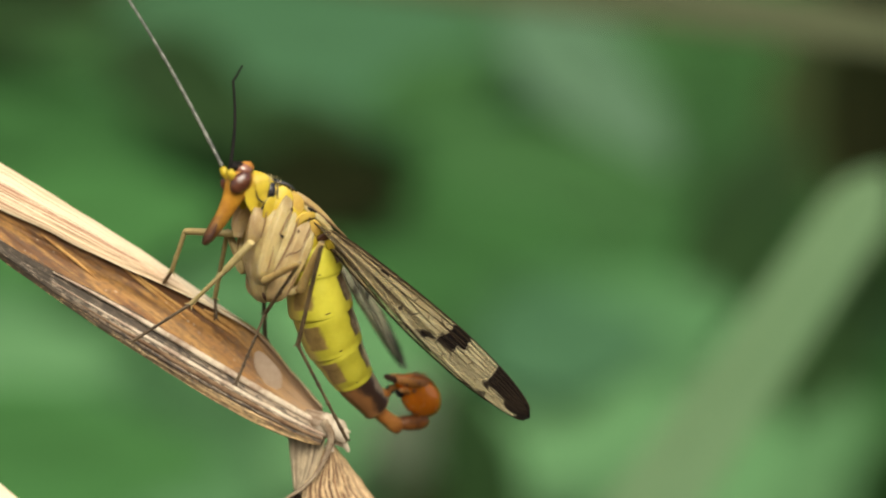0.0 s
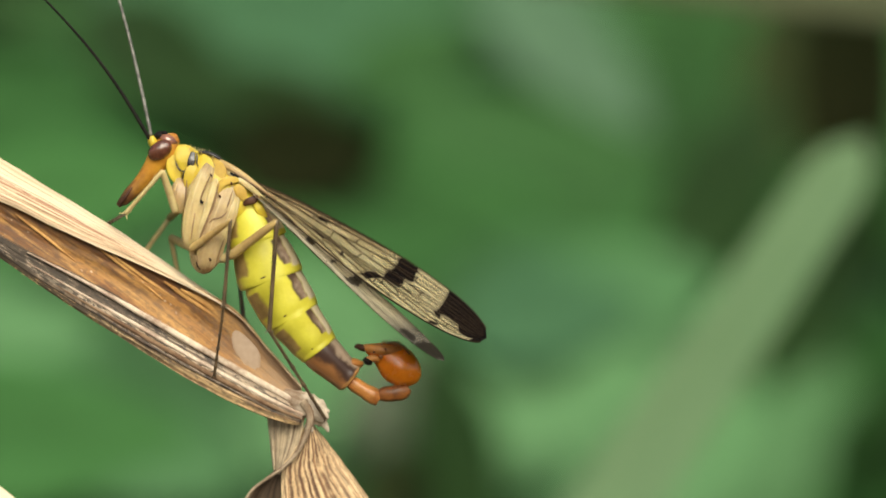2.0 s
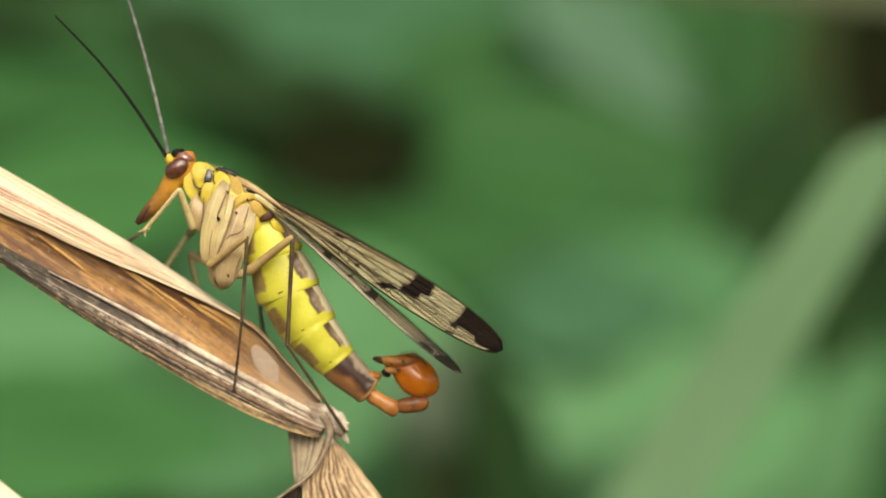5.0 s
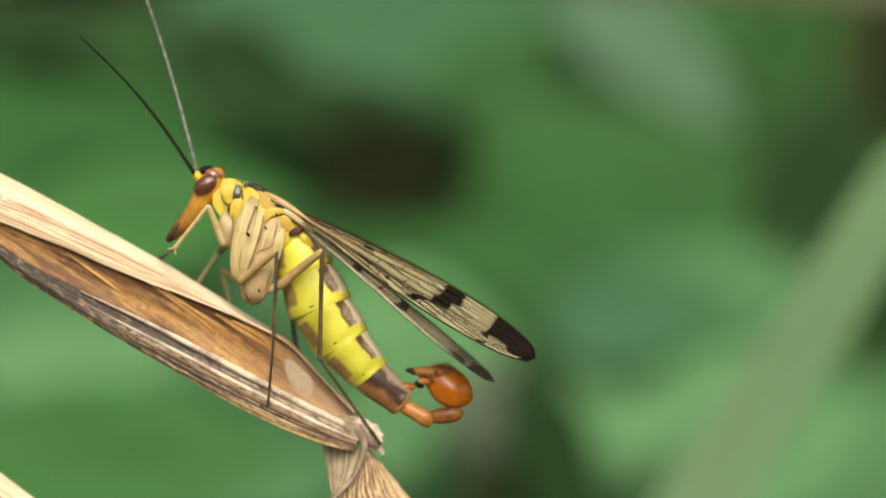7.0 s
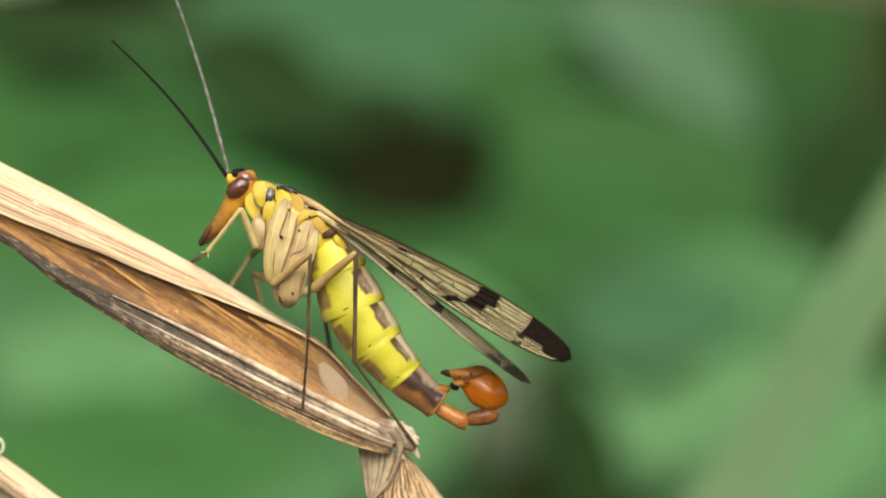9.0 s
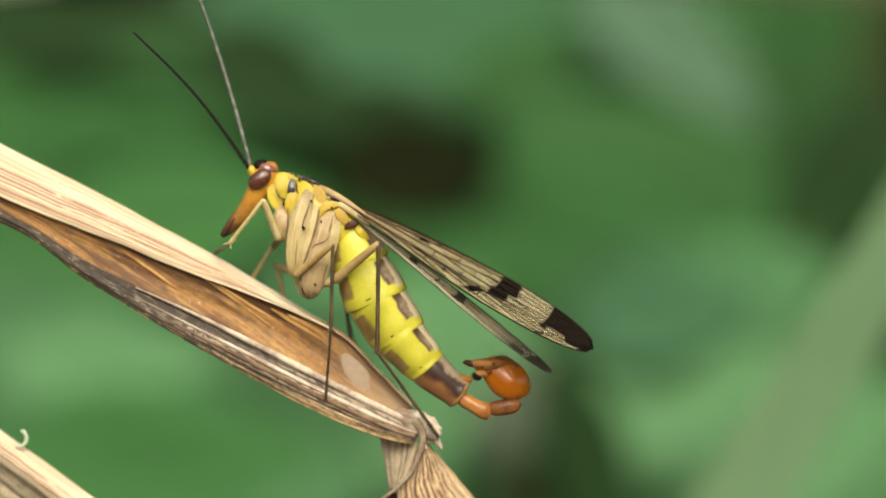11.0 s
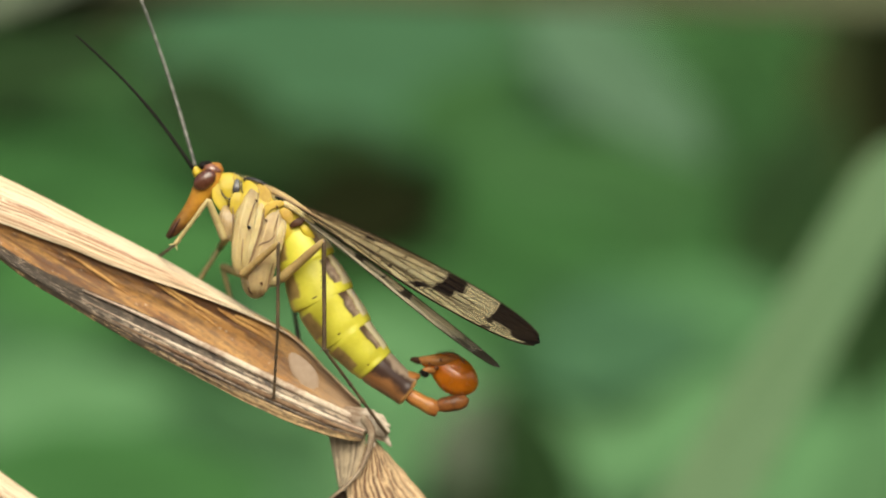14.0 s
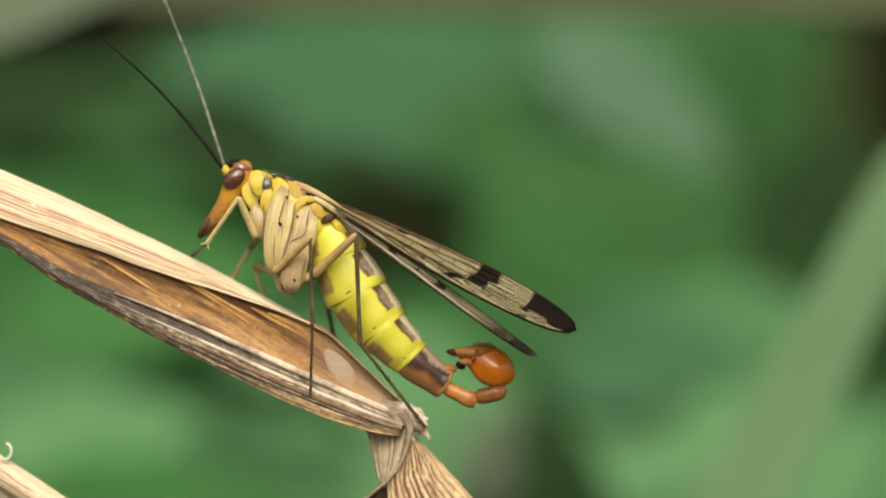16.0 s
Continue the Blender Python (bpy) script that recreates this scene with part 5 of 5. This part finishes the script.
def limb(length, r0, r1, swell=1.0, hairs=0, spurs=0, seed=1):
    """A leg segment along +x, with fine bristles and end spurs."""
    rnd = random.Random(seed)
    bm = bmesh.new()
    L = length
    loft(bm, [Vector((x * L, 0, 0)) for x in (-0.012, 0.03, 0.35, 0.7, 0.96, 1.012)],
         [r0 * 0.6, r0, (r0 + r1) / 2 * swell, (r0 * 0.35 + r1 * 0.65) * swell, r1 * 1.12, r1 * 0.7], n=18, segs=12, hint=(0, 0, 1))
    for i in range(hairs):
        x, g = rnd.uniform(0.1, 0.97) * L, rnd.uniform(0, 6.28)
        d = Vector((0.75, math.cos(g), math.sin(g))).normalized()
        p = Vector((x, 0, 0)) + Vector((0, math.cos(g), math.sin(g))) * r1 * GRID * 0.7
        loft(bm, [p, p + d * GRID * 3, p + d * GRID * 5.5], [0.5, 0.35, 0.12], n=3, segs=4, hint=(0, 0, 1), ease=False)
    for i in range(spurs):
        d = Vector((0.55, 0.8 if i else -0.6, 0.35)).normalized()
        p = Vector((L * 0.985, 0, 0))
        loft(bm, [p, p + d * GRID * 6, p + d * GRID * 12], [1.8, 1.2, 0.4], n=5, segs=6, hint=(0, 0, 1))
    return bm


def claws(bm, length, r):
    """The foot's joints and its two claws."""
    for f in (0.0, 0.42, 0.62, 0.76, 0.88):
        loft(bm, [Vector((length * (f - 0.02), 0, 0)), Vector((length * (f + 0.02), 0, 0))], [r * 1.25, r * 1.25], n=4, segs=10, hint=(0, 0, 1))
    for s in (1, -1):
        p = Vector((length, 0, 0))
        loft(bm, [p, p + Vector((5, 2.5 * s, 1)) * GRID, p + Vector((8, 5 * s, -3)) * GRID], [2.0, 1.4, 0.4], n=6, segs=6, hint=(0, 0, 1))
    return bm


# joints of each leg, hip to foot: resting as (u, v, depth), and before the insect turned; tones of thigh, shin and foot
LEGS = []
LEGS.append(("front", (M_LEG_PALE, M_LEG_PALE, M_LEG), (6.6, 4.8, 3.7, 2.7), [(453, 438, -0.8), (426, 370, -1.6), (366, 447, -1.0), (334, 468, 1.7)],
             [(500, 506, -3.2), (444, 567, -2.2), (351, 636, -0.9)]))
# far front leg, in the tone darkened for shade
LEGS.append(("front", (M_LEG_SHADED, M_LEG_SHADED, M_LEG_TONE), (6.2, 5.2, 3.8, 2.8), [(458, 436, 0.8), (446, 450, 3.2), (408, 508, 2.0), (386, 540, 2.4)],
             [(426, 438, -2.2), (413, 509, 0.5), (402, 530, 1.6)]))
LEGS.append(("middle", (M_LEG_TAN, M_LEG, M_LEG), (7.0, 4.0, 3.0, 2.5), [(484, 503, -1.0), (549, 450, -2.2), (545, 600, -1.9), (536, 720, -0.85)],
             [(627, 486, -7.5), (577, 576, -2.9), (531, 715, -0.85)]))
# far middle leg, in the same shade-darkened tone
LEGS.append(("middle", (M_LEG_SHADED, M_LEG_SHADED, M_LEG), (6.8, 5.4, 3.8, 2.8), [(484, 500, 0.8), (450, 484, 2.4), (484, 622, 2.2), (500, 650, 2.4)],
             [(495, 402, 0.5), (493, 549, 1.6), (500, 590, 2.4)]))
LEGS.append(("hind", (M_LEG_TAN, M_LEG, M_LEG), (8.8, 5.0, 3.7, 2.8), [(553, 512, -1.2), (630, 448, -2.4), (627, 640, -2.0), (733, 787, -0.4)],
             [(670, 445, -3.4), (638, 628, -2.9), (735, 784, -0.4)]))
LEGS.append(("hind", (M_LEG_TAN, M_LEG, M_LEG), (8.8, 5.0, 3.7, 2.8), [(553, 510, 1.2), (562, 480, 3.0), (584, 620, 1.9), (640, 700, 2.0)],
             [(570, 470, 2.0), (584, 616, 1.9), (640, 700, 2.0)]))
# before the turn the insect stood askew, its head nearer; it swung about its tail
def stance(f):
    """How the insect stands: 0 as it rests, 1 as it stood before the turn."""
    tail = at(855, 690)
    shift = Vector((6.9, 80, -19.5)) * GRID * f
    return Matrix.Translation(tail + shift) @ pose(0, 0, 0, 10 * f, 2.3 * f, 28 * f) @ Matrix.Translation(-tail)


TURN = stance(1.0)


def legs():
    made = []
    for i, (which, tones, r, rest, early) in enumerate(LEGS):
        p = [at(*q) for q in rest]
        lengths = [(p[k + 1] - p[k]).length for k in range(3)]
        thigh = part("leg", limb(lengths[0], r[0], r[1], 1.15, 10, 0, i), tones[0], fly, which + " leg, slender and bristly")
        shin = part("shin", limb(lengths[1], r[1] * 0.85, r[2], 0.95, 26, 2, i + 9), tones[1], thigh)
        bm = limb(lengths[2], r[2] * 0.8, r[3], 0.9, 16, 0, i + 19)
        foot = part("foot", claws(bm, lengths[2], r[3]), tones[2], thigh)
        # the earlier stance: each joint is set at the segment's own length from the last
        hip = TURN @ p[0]
        q = [hip]
        for k, e in enumerate(early):
            aim = at(*e)
            flat = Vector((aim.x - q[-1].x, 0, aim.z - q[-1].z))
            room = lengths[k] ** 2 - flat.length_squared
            way = 1 if aim.y >= q[-1].y else -1
            dy = way * math.sqrt(room) if room > 0 else 0.0
            if abs(dy) > abs(aim.y - q[-1].y) + 0.002:
                dy = aim.y - q[-1].y
            q.append(q[-1] + (flat + Vector((0, dy, 0))).normalized() * lengths[k])
        made.append(((thigh, shin, foot), p, q))
    return made


def motions():
    """The insect turns once, shifts its legs and feelers, and flutters its wings."""
    rest = Matrix.Translation(BASE)
    swing = [(0, 1.0), (1.5, 1.0), (1.6, 0.85), (1.7, 0.22), (1.8, 0.06), (1.9, 0.0), (16, 0.0)]

    def at_share(f):
        return stance(f) @ rest

    walk(fly, [(t, at_share(f)) for t, f in swing])
    for parts, p, q in LEG_SETS:
        for k, ob in enumerate(parts):
            rows = []
            for t, f in swing:
                j = [b.lerp(a, f) for a, b in zip(q, p)]
                seg = [along(j[m], j[m + 1]) for m in range(3)]
                body = at_share(f)
                here = seg[k]
                rows.append((t, body.inverted() @ here if k == 0 else seg[0].inverted() @ here))
            walk(ob, rows)
    # the head bows a little in the earlier stance, and the feelers follow it
    neck = on(452, 334)
    bowed = Matrix.Translation(neck) @ pose(0, 0, 0, 0, -15, 0) @ Matrix.Translation(-neck)
    half = Matrix.Translation(neck) @ pose(0, 0, 0, 0, -8, 0) @ Matrix.Translation(-neck)
    walk(HEAD, [(0, bowed), (1.5, bowed), (1.6, half), (1.7, pose(0, 0, 0)), (16, pose(0, 0, 0))])
    for ob, base, tip, early_tip in FEELERS:
        b = on(*base)
        early = bowed @ b
        now = along(b, on(*tip), (0, -1, 0))
        then_tip = (TURN @ rest).inverted() @ at(*early_tip)
        then = along(early, then_tip, (0, -1, 0))
        mid = along(b, b + (on(*tip) - b).normalized() * 0.4 + (then_tip - b).normalized() * 0.6, (0, -1, 0))
        walk(ob, [(0, then), (1.5, then), (1.6, mid), (1.7, now), (3.2, now), (9, now), (16, now)])
    joint = (0.8 * 314 * GRID, -12 * math.sin(math.pi * 0.8) * GRID, 0)
    walk(FEELER_TIP, [(t, pose(*joint, 0, 0, g)) for t, g in ((0, -26), (1.5, -26), (1.7, 0), (16, 0))])
    # wings: the tip's place and how far the blade shows its face, from edge-on at 0 to full at 1
    low, flat = (1008, 628), 0.37
    flutter = [(1.9, *low, flat), (2.0, 1017, 631, 0.46), (2.1, 1047, 551, 0.74), (2.2, 1090, 438, 0.87), (2.3, 1081, 484, 0.82), (2.4, 1058, 527, 0.66),
               (2.5, 995, 668, 0.42), (2.6, *low, flat), (3.2, *low, flat), (9.0, *low, flat), (14.4, *low, flat), (14.5, 1032, 556, 0.62), (14.6, 1072, 329, 0.95), (14.7, 1090, 315, 1.0),
               (14.8, 1078, 400, 0.90), (14.9, 1073, 472, 0.78), (15.0, 966, 676, 0.30), (15.1, 1000, 622, 0.38), (15.2, *low, flat), (15.3, 1010, 570, 0.53), (15.4, 1043, 491, 0.72), (15.5, 1068, 438, 0.80),
               (15.6, 1071, 481, 0.78), (15.7, 1040, 512, 0.67), (15.8, 1018, 600, 0.48), (15.9, *low, flat), (16, *low, flat)]
    before = [(0, 1.0), (1.5, 1.0), (1.6, 0.85), (1.7, 0.22), (1.8, 0.06)]

    def blade(root, tip, size, nearer, show):
        """The pose of a wing of that size from root towards the tip's grid place, its leading edge up and away."""
        flat_way = Vector((tip[0], 0, tip[1])) - Vector((root.x, 0, root.z))
        deep = math.sqrt(max(0.0, (size * GRID) ** 2 - flat_way.length_squared)) * -nearer
        x = Vector((flat_way.x, deep, flat_way.z)).normalized()
        plane = Vector((-flat_way.z, 0, flat_way.x)).normalized()
        y = plane * show + Vector((0, 1, 0)) * math.sqrt(1 - show * show)
        y = (y - x * y.dot(x)).normalized()
        m = Matrix((x, y, x.cross(y))).transposed().to_4x4()
        m.translation = root
        return m

    for ob, hinge, side, hind in WINGS:
        size = SIZE * (0.84 if hind else 1.0)
        rows = []
        for t, f in before:
            body = at_share(f)
            root = body @ (on(*hinge) + (Vector((5, 0, 9)) * GRID * (1 - f) if not hind else Vector()))
            rise = Vector((low if not hind else (930, 684)))
            goal = Vector((1060, 728) if not hind else (840, 645)).lerp(rise, 1 - f)
            nearer = 0.6 if not hind else 1 - 2.0 * f
            tip = at(goal.x + (0 if side > 0 else -6), goal.y)
            rows.append((t, body.inverted() @ blade(root, (tip.x, tip.z), size, nearer, (0.40 if not hind else 0.14) * f + (flat if not hind else 0.165) * (1 - f))))
        h = Vector((546, 378)) if not hind else Vector((588, 402))
        for t, u, v, face in flutter:
            tip = Vector((u, v))
            up = max(0.0, (face - flat) / (1 - flat))
            show = face
            if hind:
                # the hindwing lies lower and closes in under the forewing as they rise
                w = tip - h
                g = math.atan2(w.y, w.x) + radians(9.3 + 0.6 * up)
                tip = h + Vector((math.cos(g), math.sin(g))) * (442 - 48 * up)
                show = 0.165 + 0.495 * up
            q = at(tip.x, tip.y)
            root = BASE + on(*hinge) + (Vector((5, 0, 9)) * GRID * (1 - up) if not hind else Vector())
            m = blade(root, (q.x, q.z), size, 0.45 if not hind else 1.0 - 1.25 * up, min(1.0, show))
            rows.append((t, Matrix.Translation(-BASE) @ m))
        walk(ob, rows)


ground()
undergrowth()
far_leaves()
dead_leaf()
second_leaf()
HEAD = head()
thorax()
abdomen()
LEG_SETS = legs()
FEELERS = [
    (part("antenna", feeler(314, -12, 3.8, 0.0, 0.8), M_BLACK, fly, "long thin black antenna"), (402, 314, -0.35), (200, 74, -0.9), (490, 108, 1.2)),
    # the grey imitates light falling on this antenna
    (part("antenna", feeler(440, -8, 3.6), M_HORN_LIT, fly, "long thin antenna, coloured grey for the light it catches"), (405, 308, 0.35), (277, -88, 1.0), (291, 30, -4.0)),
]
FEELER_TIP = part("antenna_tip", feeler(314, -12, 3.8, 0.8, 1.0), M_BLACK, FEELERS[0][0])
WINGS = []
for side in (1, -1):
    WINGS.append((wing(False), (546, 378, -0.66 * side), side, False))
    WINGS.append((wing(True), (588, 402, -0.95 * side), side, True))
motions()
